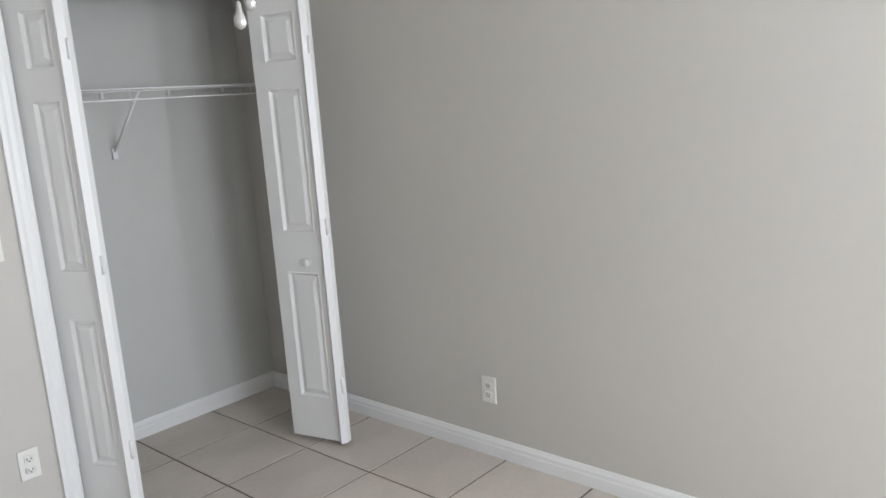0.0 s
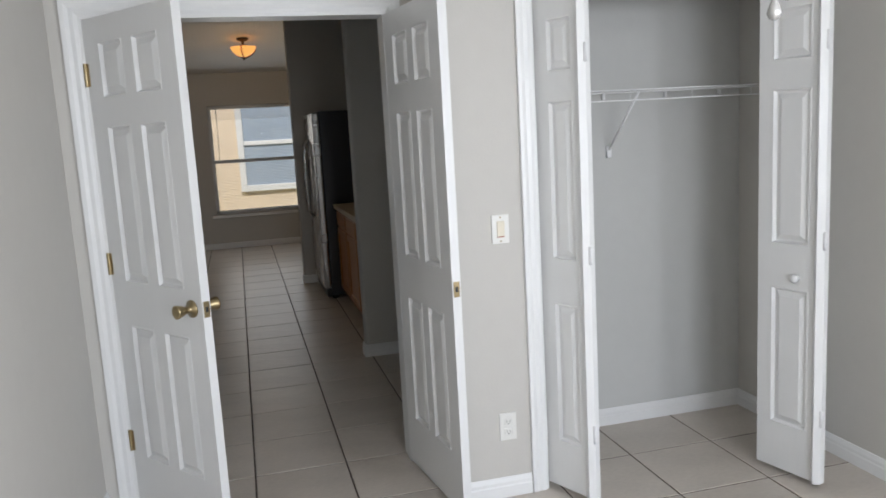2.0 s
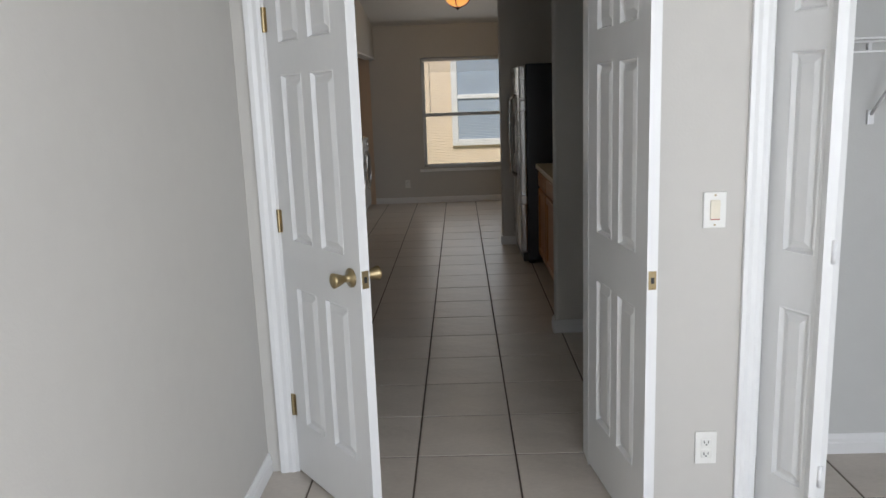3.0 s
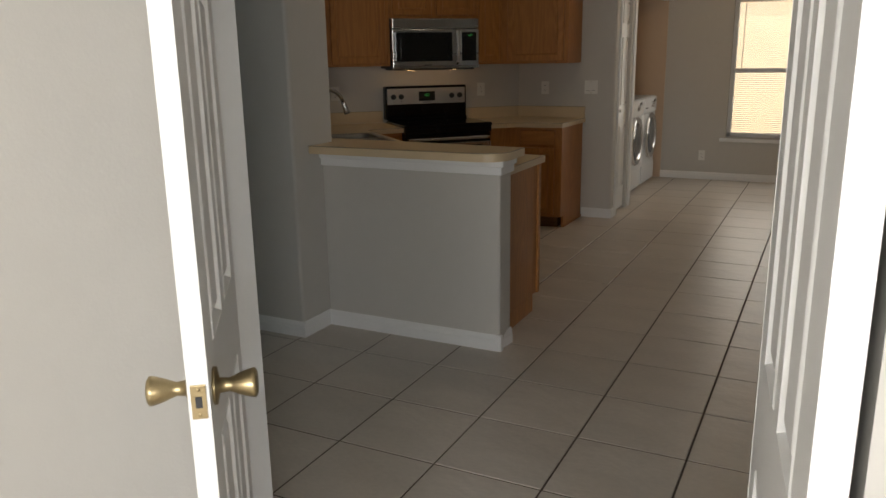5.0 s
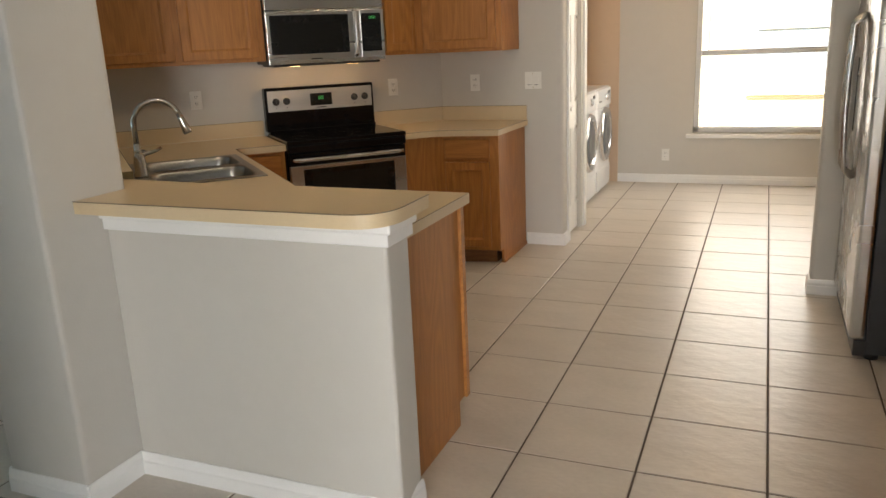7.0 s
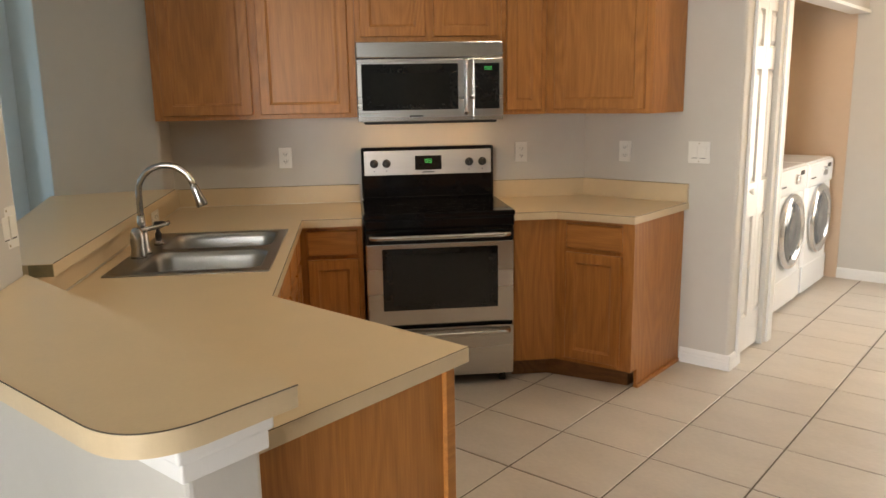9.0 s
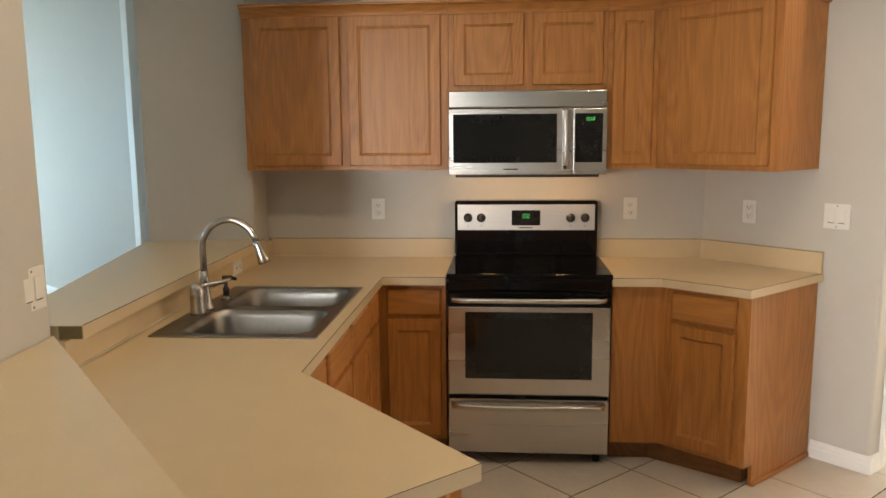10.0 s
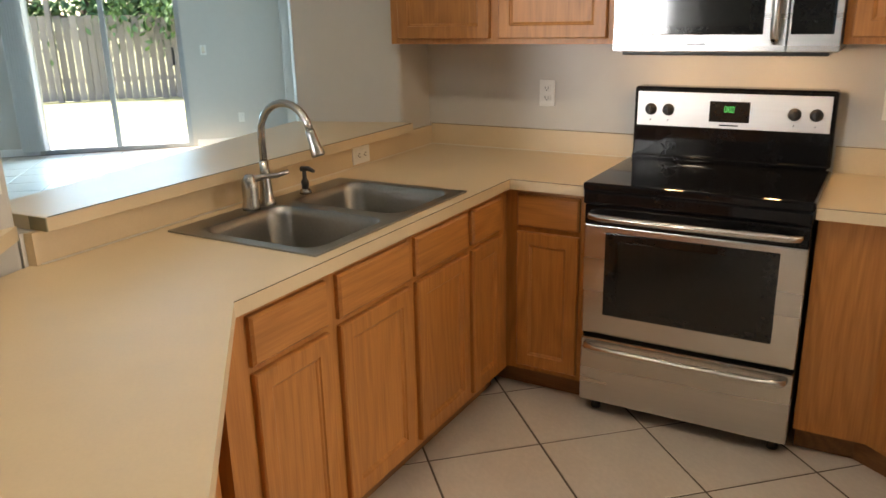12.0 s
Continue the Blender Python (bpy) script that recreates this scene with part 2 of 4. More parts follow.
def add_lathe(bm, profile, m=Matrix(), n=24):
    """Profile of (radius, height) turned about local z."""
    loops = []
    for r, z in profile:
        loops.append([bm.verts.new(m @ Vector((max(r, 1e-4) * math.cos(2 * math.pi * i / n), max(r, 1e-4) * math.sin(2 * math.pi * i / n), z))) for i in range(n)])
    for a, b in zip(loops, loops[1:]):
        for i in range(n):
            bm.faces.new((a[i], a[(i + 1) % n], b[(i + 1) % n], b[i]))
    bm.faces.new(loops[0])
    bm.faces.new(loops[-1])


def add_tube(bm, pts, r, n=10):
    """Round bar along a line of points; r is one radius or one a point."""
    pts = [Vector(p) for p in pts]
    rs = r if isinstance(r, (list, tuple)) else [r] * len(pts)
    loops = []
    for i, p in enumerate(pts):
        d = (pts[min(i + 1, len(pts) - 1)] - pts[max(i - 1, 0)]).normalized()
        a = d.cross(Vector((0, 0, 1)) if abs(d.z) < 0.95 else Vector((0, 1, 0))).normalized()
        if loops and a.dot(last) < 0:
            a = -a
        last = a
        b = d.cross(a)
        loops.append([bm.verts.new(p + rs[i] * (math.cos(2 * math.pi * k / n) * a + math.sin(2 * math.pi * k / n) * b)) for k in range(n)])
    for a, b in zip(loops, loops[1:]):
        for i in range(n):
            bm.faces.new((a[i], a[(i + 1) % n], b[(i + 1) % n], b[i]))
    bm.faces.new(loops[0])
    bm.faces.new(loops[-1])


def tube(name, mat, pts, r, parent=None, n=10, m=None):
    bm = bmesh.new()
    add_tube(bm, pts, r, n)
    return emit(name, bm, mat, parent, m, smooth=True)


def lathe(name, mat, profile, m=Matrix(), parent=None, n=24):
    bm = bmesh.new()
    add_lathe(bm, profile, m, n)
    return emit(name, bm, mat, parent, None, smooth=True)


def thing(name, label, category, m=Matrix(), group=""):
    ob = new(name)
    ob.empty_display_size = 0.05
    ob.matrix_basis = m
    return tagged(ob, label, category, group)


def struct(ob, label, category):
    return tagged(ob, label, category, kind="structure")


def paneled_leaf(name, mat, w, h, t, cols, rows, parent=None, m=None):
    """Moulded panel door: cols and rows are the panel spans across and up. Hinge edge at x=0, thickness 0..t in y."""
    bm = bmesh.new()
    xs = sorted({0.0, w, *[v for c in cols for v in c]})
    zs = sorted({0.0, h, *[v for r in rows for v in r]})
    for y, s in ((0.0, 1), (t, -1)):
        for xa, xb in zip(xs, xs[1:]):
            for za, zb in zip(zs, zs[1:]):
                if (xa, xb) in cols and (za, zb) in rows:
                    add_rings(bm, xa, za, xb, zb, [(0, y), (0.004, y - s * 0.0025), (0.012, y + s * 0.0125), (0.018, y + s * 0.0125), (0.040, y + s * 0.0005)], False)
                else:
                    bm.faces.new([bm.verts.new(p) for p in ((xa, y, za), (xb, y, za), (xb, y, zb), (xa, y, zb))])
    for a, b in (((0, 0), (w, 0)), ((0, h), (w, h)), ((0, 0), (0, h)), ((w, 0), (w, h))):
        bm.faces.new([bm.verts.new(p) for p in ((a[0], 0, a[1]), (b[0], 0, b[1]), (b[0], t, b[1]), (a[0], t, a[1]))])
    bmesh.ops.remove_doubles(bm, verts=bm.verts, dist=1e-5)
    return emit(name, bm, mat, parent, m)


KIT = pose(-4.327, 4.075, 0, 0, 0, 46.5)  # kitchen axes: x along the range wall, y into that wall


def kp(s, d):
    p = KIT @ Vector((s, -d, 0))
    return (p.x, p.y)


# ================= setting: walls =================
H = 2.50  # bedroom ceiling
HT = 3.05  # living and kitchen ceiling


def wall(name, items, mat=None, label="greige painted plaster wall"):
    return struct(boxes(name, mat or PAINT, items), label, "wall")


def wall_poly(name, pts, z0=0.0, z1=H, mat=None, bevel=0.0, label="greige painted plaster wall"):
    return struct(prism(name, mat or PAINT, pts, z0, z1, bevel=bevel, vertical_only=True), label, "wall")


RX = 2.38
# bedroom window openings, east and south, are unseen, added with their lamps
wall("wall_bedroom_east", [(RX, -4.3, 0, RX + 0.12, -3.45, H), (RX, -2.05, 0, RX + 0.12, 1.24, H), (RX, -3.45, 0, RX + 0.12, -2.05, 0.7), (RX, -3.45, 2.18, RX + 0.12, -2.05, H)])
wall("wall_bedroom_west", [(-0.87, -4.3, 0, -0.75, 1.07, H)])
wall("wall_bedroom_south", [(-0.75, -4.3, 0, 0.2, -4.2, H), (1.6, -4.3, 0, RX, -4.2, H), (0.2, -4.3, 0, 1.6, -4.2, 0.7), (0.2, -4.3, 2.18, 1.6, -4.2, H)])
wall("wall_bedroom_door", [(-0.87, 1.07, 0, -0.635, 1.19, HT), (-0.635, 1.07, 2.045, 0.59, 1.19, HT), (0.59, 1.07, 0, 0.715, 1.19, HT)])
wall("wall_closet_front", [(0.715, 0.58, 0, 1.055, 0.68, H), (1.055, 0.58, 2.045, 2.315, 0.68, H), (2.315, 0.58, 0, RX, 0.68, H), (0.715, 0.68, 0, 0.815, 1.12, H)])
wall("wall_closet_back", [(0.715, 1.12, 0, RX, 1.19, HT)], PAINT_CL, "pale grey closet back wall")
wall("wall_hall_end", [(RX, 1.24, 0, RX + 0.12, 2.84, HT)])
wall_poly("wall_hall_north", [(0.70, 2.86), (RX + 0.12, 2.86), (RX + 0.12, 2.97), (0.70, 2.97)], z1=HT, bevel=0.018)
wall("wall_kitchen_east", [(1.42, 2.97, 0, 1.54, 5.86, HT)])
wall_poly("wall_fridge_end", [(0.53, 5.86), (1.9, 5.86), (1.9, 5.99), (0.53, 5.99)], z1=HT, bevel=0.018)
wall("wall_dining_east", [(1.8, 5.99, 0, 1.92, 9.2, HT)])
WX0, WX1, WZ0, WZ1 = -0.40, 0.92, 0.50, 2.04
wall("wall_dining_north", [(-2.1, 9.2, 0, WX0, 9.36, HT), (WX1, 9.2, 0, 1.92, 9.36, HT), (WX0, 9.2, 0, WX1, 9.36, WZ0), (WX0, 9.2, WZ1, WX1, 9.36, HT)])
wall_poly("wall_pantry", [(-2.2, 6.58), (-1.05, 6.58), (-1.05, 6.74), (-1.17, 6.74), (-1.17, 6.70), (-2.2, 6.70)], z1=HT, bevel=0.02)
wall("wall_pantry_front", [(-1.17, 6.74, 2.06, -1.05, 9.2, HT), (-1.17, 7.14, 0, -1.05, 7.22, 2.06)])
# the last thin slab carries the same warm-light colour onto the north wall
wall("wall_laundry", [(-2.1, 7.20, 0, -1.17, 7.26, HT), (-2.1, 7.26, 0, -2.0, 9.2, HT), (-2.0, 9.185, 0, -1.12, 9.1985, HT)], PEACH, "laundry alcove wall with warm lamp light put into its colour")
wall_poly("wall_range", [kp(1.0, 0), kp(3.46, 0), kp(3.52, -0.12), kp(1.0, -0.12)], z1=HT)
wall_poly("wall_sink_low", [kp(0.62, 0.40), kp(1.108, 0.28), kp(1.15, 2.15), kp(0.97, 2.15)], 0, 0.995)
wall_poly("wall_sink_end", [kp(0.60, -0.12), kp(1.10, -0.12), kp(1.105, 0.25), kp(0.60, 0.40)], z1=HT, bevel=0.016)
wall_poly("column", [(-2.13, 2.91), (-1.765, 2.91), (-1.765, 3.26), kp(1.15, 2.15), kp(0.92, 2.18), (-2.13, 3.30)], z1=HT, bevel=0.016, label="greige plaster column at the end of the bar")
wall_poly("wall_pony", [(-1.765, 3.152), (-0.725, 3.152), (-0.725, 3.30), (-1.765, 3.30)], 0, 0.975, bevel=0.012, label="greige half wall under the bar top")
# living room
wall("wall_living_south", [(-9.9, -0.12, 0, -0.834, 0.0, 3.05)])
wall("wall_living_west", [(-9.95, 0, 0, -9.8, 1.55, 3.05), (-9.95, 3.25, 0, -9.8, 4.45, 3.05), (-9.95, 1.55, 2.07, -9.8, 3.25, 2.42), (-9.95, 1.55, 2.95, -9.8, 3.25, 3.05)])
wall_poly("wall_living_north", [(-9.9, 4.42), (-5.15, 5.11), (-5.17, 5.23), (-9.9, 4.54)], 0, 3.05)
# the opening in the far west piece is unseen, added with the fill lamp
wall("wall_far_room", [(-9.5, 7.45, 0, -3.5, 7.57, 3.05), (-3.62, 5.0, 0, -3.5, 7.45, 3.05), (-9.5, 4.4, 0, -9.38, 5.4, 3.05), (-9.5, 6.8, 0, -9.38, 7.45, 3.05), (-9.5, 5.4, 0, -9.38, 6.8, 0.85), (-9.5, 5.4, 2.15, -9.38, 6.8, 3.05)])


def ceiling(name, x0, y0, x1, y1, z):
    struct(boxes(name, CEIL, [(x0, y0, z, x1, y1, z + 0.12)]), "white textured ceiling", "ceiling")


ceiling("ceiling_bedroom", -0.87, -4.3, RX + 0.12, 1.07, H)
ceiling("ceiling_living", -9.95, -0.12, -0.836, 1.07, HT)
ceiling("ceiling_great_room", -9.95, 1.07, RX + 0.12, 5.5, HT)
ceiling("ceiling_far_room", -9.95, 5.5, -3.5, 7.57, HT)
# vault over the dining end
vb = bmesh.new()
va = [vb.verts.new(p) for p in ((-3.5, 5.5, HT), (RX + 0.12, 5.5, HT), (RX + 0.12, 9.36, 2.465), (-3.5, 9.36, 2.465))]
vc = [vb.verts.new((v.co.x, v.co.y, v.co.z + 0.12)) for v in va]
vb.faces.new(va)
vb.faces.new(vc)
for i in range(4):
    vb.faces.new((va[i], va[(i + 1) % 4], vc[(i + 1) % 4], vc[i]))
struct(emit("ceiling_vault", vb, CEIL), "white textured sloping ceiling", "ceiling")


def baseboard(name, segs, h=0.085, t=0.014):
    """Skirting along segments; it stands on the side to the left of each."""
    bm = bmesh.new()
    for (ax, ay), (bx, by) in segs:
        d = Vector((bx - ax, by - ay, 0))
        ln = d.length
        d.normalize()
        nrm = Vector((-d.y, d.x, 0))
        prof = [(0, 0.0), (t, 0.0), (t, h * 0.55), (t * 0.8, h * 0.62), (t * 0.8, h * 0.78), (t * 0.35, h), (0, h)]
        a = [bm.verts.new(Vector((ax, ay, z)) + nrm * o) for o, z in prof]
        b = [bm.verts.new(Vector((ax, ay, z)) + nrm * o + d * ln) for o, z in prof]
        k = len(prof)
        for i in range(k):
            bm.faces.new((a[i], a[(i + 1) % k], b[(i + 1) % k], b[i]))
        bm.faces.new(a)
        bm.faces.new(b)
    return struct(emit(name, bm, WHITE), "white painted skirting board", "baseboard")


baseboard("baseboard_bedroom", [((RX, -4.2), (RX, 0.58)), ((-0.75, 1.07), (-0.75, -4.2)), ((0.99, 0.58), (0.701, 0.58)), ((0.715, 0.58), (0.715, 1.07))])
baseboard("baseboard_closet", [((RX, 0.68), (RX, 1.12)), ((RX, 1.12), (0.815, 1.12))])
baseboard("baseboard_pony", [((-0.725, 3.152), (-1.765, 3.152)), ((-1.765, 3.152), (-1.765, 2.896)), ((-1.751, 2.91), (-2.13, 2.91)), ((-2.13, 2.91), (-2.13, 3.30)), ((-0.725, 3.30), (-0.745, 3.138))])
baseboard("baseboard_hall", [((RX, 2.86), (0.686, 2.86)), ((0.70, 2.86), (0.70, 2.97)), ((1.42, 5.86), (0.516, 5.86)), ((0.53, 5.86), (0.53, 5.99))])
baseboard("baseboard_dining", [((1.8, 9.2), (-1.2, 9.2)), ((-1.036, 6.58), (-1.32, 6.58)), ((-1.05, 6.74), (-1.05, 6.566))])
baseboard("baseboard_living", [((-5.15, 5.11), (-9.8, 4.435)), ((-9.8, 4.435), (-9.8, 3.3)), ((-9.8, 1.5), (-9.8, 0)), ((-3.62, 7.45), (-9.4, 7.45))])


def casing(name, w, h, m, wide=0.062, t=0.016, legs=(True, True)):
    """Moulded frame round an opening w by h whose corner is at the origin; it faces -y."""
    bm = bmesh.new()
    prof = [(0, 0), (0, -0.008), (0.014, -0.012), (0.03, -0.010), (0.045, -t), (wide, -t), (wide, 0)]
    path = [(0, 0, -1, 0), (0, h, -1, 1), (w, h, 1, 1), (w, 0, 1, 0)]
    loops = [[bm.verts.new((x + sx * o, y, z + sz * o)) for o, y in prof] for x, z, sx, sz in path]
    pairs = [(0, 1)] * legs[0] + [(1, 2)] + [(2, 3)] * legs[1]
    for a, b in pairs:
        for i in range(len(prof)):
            j = (i + 1) % len(prof)
            bm.faces.new((loops[a][i], loops[a][j], loops[b][j], loops[b][i]))
    for i in (0, 3):
        if legs[i // 3]:
            bm.faces.new(loops[i])
    bmesh.ops.delete(bm, geom=[v for v in bm.verts if not v.link_faces], context="VERTS")
    return struct(emit(name, bm, WHITE, None, m), "white moulded door casing", "trim")


casing("trim_bedroom_door", 1.225, 2.045, pose(-0.635, 1.07, 0))
casing("trim_hall_door", 1.225, 2.045, pose(0.59, 1.19, 0, 0, 0, 180))
struct(boxes("jamb_bedroom_door", WHITE, [(-0.637, 1.066, 0, -0.621, 1.194, 2.045), (0.576, 1.066, 0, 0.592, 1.194, 2.045), (-0.621, 1.066, 2.03, 0.576, 1.194, 2.047)]), "white door jamb", "trim")
casing("trim_closet", 1.26, 2.045, pose(1.055, 0.58, 0), wide=0.06)
struct(boxes("jamb_closet", WHITE, [(1.053, 0.577, 0, 1.067, 0.683, 2.045), (2.303, 0.577, 0, 2.317, 0.683, 2.045), (1.067, 0.577, 2.03, 2.303, 0.683, 2.047)]), "white closet jamb", "trim")
casing("trim_pantry", 0.48, 2.06, pose(-1.05, 6.74, 0, 0, 0, 90), wide=0.055)
struct(boxes("trim_laundry", WHITE, [(-1.175, 7.205, 0, -1.035, 7.235, 2.06), (-1.175, 7.235, 2.04, -1.035, 9.195, 2.063)], bevel=0.003), "white laundry opening trim", "trim")
struct(boxes("trim_living_door", WHITE, [(-6.00, 4.90, 0, -5.86, 5.02, 3.04), (-5.17, 5.06, 0, -5.07, 5.25, 2.2)], bevel=0.006), "white door casing in the living room", "trim")
struct(prism("trim_bar", WHITE, [(-1.765, 3.140), (-0.713, 3.140), (-0.713, 3.31), (-1.765, 3.31)], 0.905, 0.944, bevel=0.004), "white lower moulding under the bar top", "trim")
struct(prism("trim_bar_cap", WHITE, [(-1.765, 3.126), (-0.699, 3.126), (-0.699, 3.314), (-1.765, 3.314)], 0.944, 0.9785, bevel=0.007), "white stepped cap moulding under the bar top", "trim")


# ================= windows =================
def window_unit():
    """Sash window with sill in the dining room."""
    root = thing("window_dining", "white double-hung window with raised mini blinds", "window")
    root["kind"] = "structure"
    y = 9.26
    xm = 1.25
    fr = [(WX0, y, WZ0, WX0 + 0.045, y + 0.07, WZ1), (WX1 - 0.045, y, WZ0, WX1, y + 0.07, WZ1), (WX0, y, WZ1 - 0.045, WX1, y + 0.07, WZ1), (WX0, y, WZ0, WX1, y + 0.07, WZ0 + 0.045),
          (WX0 + 0.04, y + 0.01, xm - 0.025, WX1 - 0.04, y + 0.06, xm + 0.025)]
    boxes("frame", WHITE, fr, root, 0.004)
    g = boxes("pane", GLASS, [(WX0 + 0.04, y + 0.035, WZ0 + 0.04, WX1 - 0.04, y + 0.039, WZ1 - 0.04)], root)
    g.visible_shadow = False
    boxes("sill", WHITE, [(WX0 - 0.06, 9.155, WZ0 - 0.05, WX1 + 0.06, 9.26, WZ0 - 0.012)], root, 0.006)
    bm = bmesh.new()
    z = WZ1 - 0.06
    while z > WZ0 + 0.03:
        bmesh.ops.create_cube(bm, size=1.0, matrix=Matrix.Translation(((WX0 + WX1) / 2, y - 0.02, z)) @ Matrix.Rotation(radians(4), 4, "X") @ Matrix.Diagonal((WX1 - WX0 - 0.03, 0.024, 0.0011, 1)))
        z -= 0.0075 if z > WZ1 - 0.20 else 0.0225
    slats = emit("blind_slats", bm, BLIND, root)
    slats["kind"] = "stuff"
    boxes("blind_headrail", WHITE, [(WX0 + 0.01, y - 0.035, WZ1 - 0.05, WX1 - 0.01, y - 0.002, WZ1 - 0.012)], root, 0.003)
    tube("blind_wand", WIRE, [(WX0 + 0.12, y - 0.04, WZ1 - 0.06), (WX0 + 0.115, y - 0.04, WZ0 + 0.75)], 0.004, root, 6)


window_unit()


def slider_unit():
    root = thing("sliding_door", "aluminium sliding glass patio door with grey frame", "door")
    root["kind"] = "structure"
    al = material("grey_aluminium", (0.45, 0.46, 0.47), 0.4, metal=0.6)
    x = -9.86
    boxes("frame", al, [(x, 1.55, 0, x + 0.06, 1.61, 2.07), (x, 3.19, 0, x + 0.06, 3.25, 2.07), (x, 1.61, 2.01, x + 0.06, 3.19, 2.07), (x, 1.61, 0, x + 0.06, 3.19, 0.05), (x + 0.005, 2.36, 0.05, x + 0.055, 2.42, 2.01)], root, 0.004)
    g = boxes("pane", GLASS, [(x + 0.028, 1.61, 0.05, x + 0.032, 2.36, 2.01), (x + 0.028, 2.42, 0.05, x + 0.032, 3.19, 2.01)], root)
    g.visible_shadow = False
    boxes("handle", BLPLA, [(x + 0.06, 3.12, 0.98, x + 0.10, 3.15, 1.20)], root, 0.006)
    top = thing("transom_window", "fixed transom window above the patio door", "window")
    top["kind"] = "structure"
    boxes("frame", al, [(x, 1.55, 2.42, x + 0.05, 1.60, 2.95), (x, 3.20, 2.42, x + 0.05, 3.25, 2.95), (x, 1.60, 2.42, x + 0.05, 3.20, 2.47), (x, 1.60, 2.90, x + 0.05, 3.20, 2.95)], top, 0.004)
    # stacked vertical blinds beside the door
    bl = thing("vertical_blinds", "stacked white vertical blinds beside the patio door", "blinds")
    bm = bmesh.new()
    for i in range(9):
        mm = Matrix.Translation((-9.72, 1.36 + i * 0.03, 1.06)) @ Matrix.Rotation(radians(68 + 3 * (i % 3)), 4, "Z") @ Matrix.Diagonal((0.003, 0.09, 2.0, 1))
        bmesh.ops.create_cube(bm, size=1.0, matrix=mm)
    emit("vanes", bm, BLIND, bl)
    boxes("headrail", WHITE, [(-9.795, 1.32, 2.07, -9.70, 3.30, 2.12)], bl, 0.004)


slider_unit()

# ================= outside =================
struct(prism("ground", GRASS, [(-400, -400), (400, -400), (400, 400), (-400, 400)], -0.40, -0.15), "dry sunlit lawn", "ground")
struct(boxes("patio_slab", CONC, [(-11.4, 0.2, -0.149, -9.96, 4.0, -0.03)], bevel=0.01), "grey concrete patio slab", "patio")


def neighbour():
    h = thing("house", "tan stucco neighbouring house with white-trimmed windows", "house")
    boxes("wall", STUCCO, [(-5, 13.2, -0.15, 8, 20, 5.2)], h)
    boxes("window_trim", WHITE, [(-0.02, 13.13, 0.55, 0.10, 13.198, 2.45), (1.78, 13.13, 0.55, 1.90, 13.198, 2.45), (0.10, 13.13, 2.33, 1.78, 13.198, 2.45), (0.10, 13.13, 0.55, 1.78, 13.198, 0.67), (0.10, 13.14, 1.44, 1.78, 13.198, 1.52)], h, 0.01)
    boxes("window_glass", WINGREY, [(0.10, 13.17, 0.67, 1.78, 13.196, 2.33)], h)
    prism("roof", material("grey_shingle", (0.16, 0.15, 0.14), 0.9, vary=0.2), [(-5.6, 12.6), (8.6, 12.6), (8.6, 20.6), (-5.6, 20.6)], 5.2, 5.5, h)


neighbour()


def fence():
    root = thing("fence", "weathered wooden board fence behind the lawn", "fence")
    me = None
    rng = random.Random(4)
    for i in range(96):
        y = -7.0 + i * 0.152
        if me is None:
            ob = boxes("board", FENCE, [(-0.01, -0.07, 0, 0.01, 0.07, 1.75)], root, 0.004)
            me = ob.data
        else:
            ob = new("board", me)
            ob.parent = root
        ob.matrix_basis = pose(-18.0 + rng.uniform(-0.01, 0.01), y, -0.15 + rng.uniform(-0.02, 0.03), 0, 0, rng.uniform(-1, 1))
    boxes("rail", FENCE, [(-18.06, -7, 0.25, -18.012, 7.6, 0.34), (-18.06, -7, 1.15, -18.012, 7.6, 1.24)], root)
    for y in (-3.2, 0.0, 3.1, 6.0):
        boxes("post", FENCE, [(-17.99, y - 0.05, -0.15, -17.89, y + 0.05, 2.1)], root, 0.006)


fence()


def tree(x, y, h, seed):
    rng = random.Random(seed)
    t = thing("tree", "leafy green tree behind the fence", "tree", pose(x, y, -0.15), "trees behind the fence")
    bm = bmesh.new()
    add_tube(bm, [(0, 0, 0), (0.05, 0.03, h * 0.3), (-0.05, 0.08, h * 0.55), (0.0, 0.0, h * 0.8)], [0.16, 0.12, 0.09, 0.03], 8)
    tips = []
    for i in range(12):
        a = rng.uniform(0, 6.28)
        z0 = h * rng.uniform(0.2, 0.65)
        ln = h * rng.uniform(0.22, 0.42)
        e = Vector((math.cos(a) * ln, math.sin(a) * ln, z0 + ln * rng.uniform(0.2, 0.8)))
        mid = Vector((e.x * 0.5, e.y * 0.5, z0 + (e.z - z0) * 0.6))
        add_tube(bm, [(0, 0, z0), mid, e], [0.05, 0.035, 0.012], 6)
        tips += [mid, e, (mid + e) / 2]
    emit("trunk", bm, BARK, t, smooth=True)
    bm = bmesh.new()
    for tip in tips:
        for _ in range(110):
            p = tip + Vector((rng.gauss(0, 0.42), rng.gauss(0, 0.42), rng.gauss(0, 0.34)))
            s = rng.uniform(0.05, 0.12)
            r = Euler((rng.uniform(0, 6), rng.uniform(0, 6), rng.uniform(0, 6))).to_matrix()
            bm.faces.new([bm.verts.new(p + r @ Vector(q)) for q in ((-s, 0, 0), (0, -s * 0.45, 0.01), (s, 0, 0), (0, s * 0.45, 0.01))])
    lf = emit("leaves", bm, LEAF, t)
    lf["kind"] = "stuff"


for i, (tx, ty, th) in enumerate([(-19.2, -2.6, 4.6), (-19.6, 0.4, 5.2), (-19.0, 2.4, 4.4), (-20.4, 4.2, 5.4), (-19.6, -5.5, 5.0), (-17.2, 3.6, 4.2)]):
    tree(tx, ty, th, i + 3)

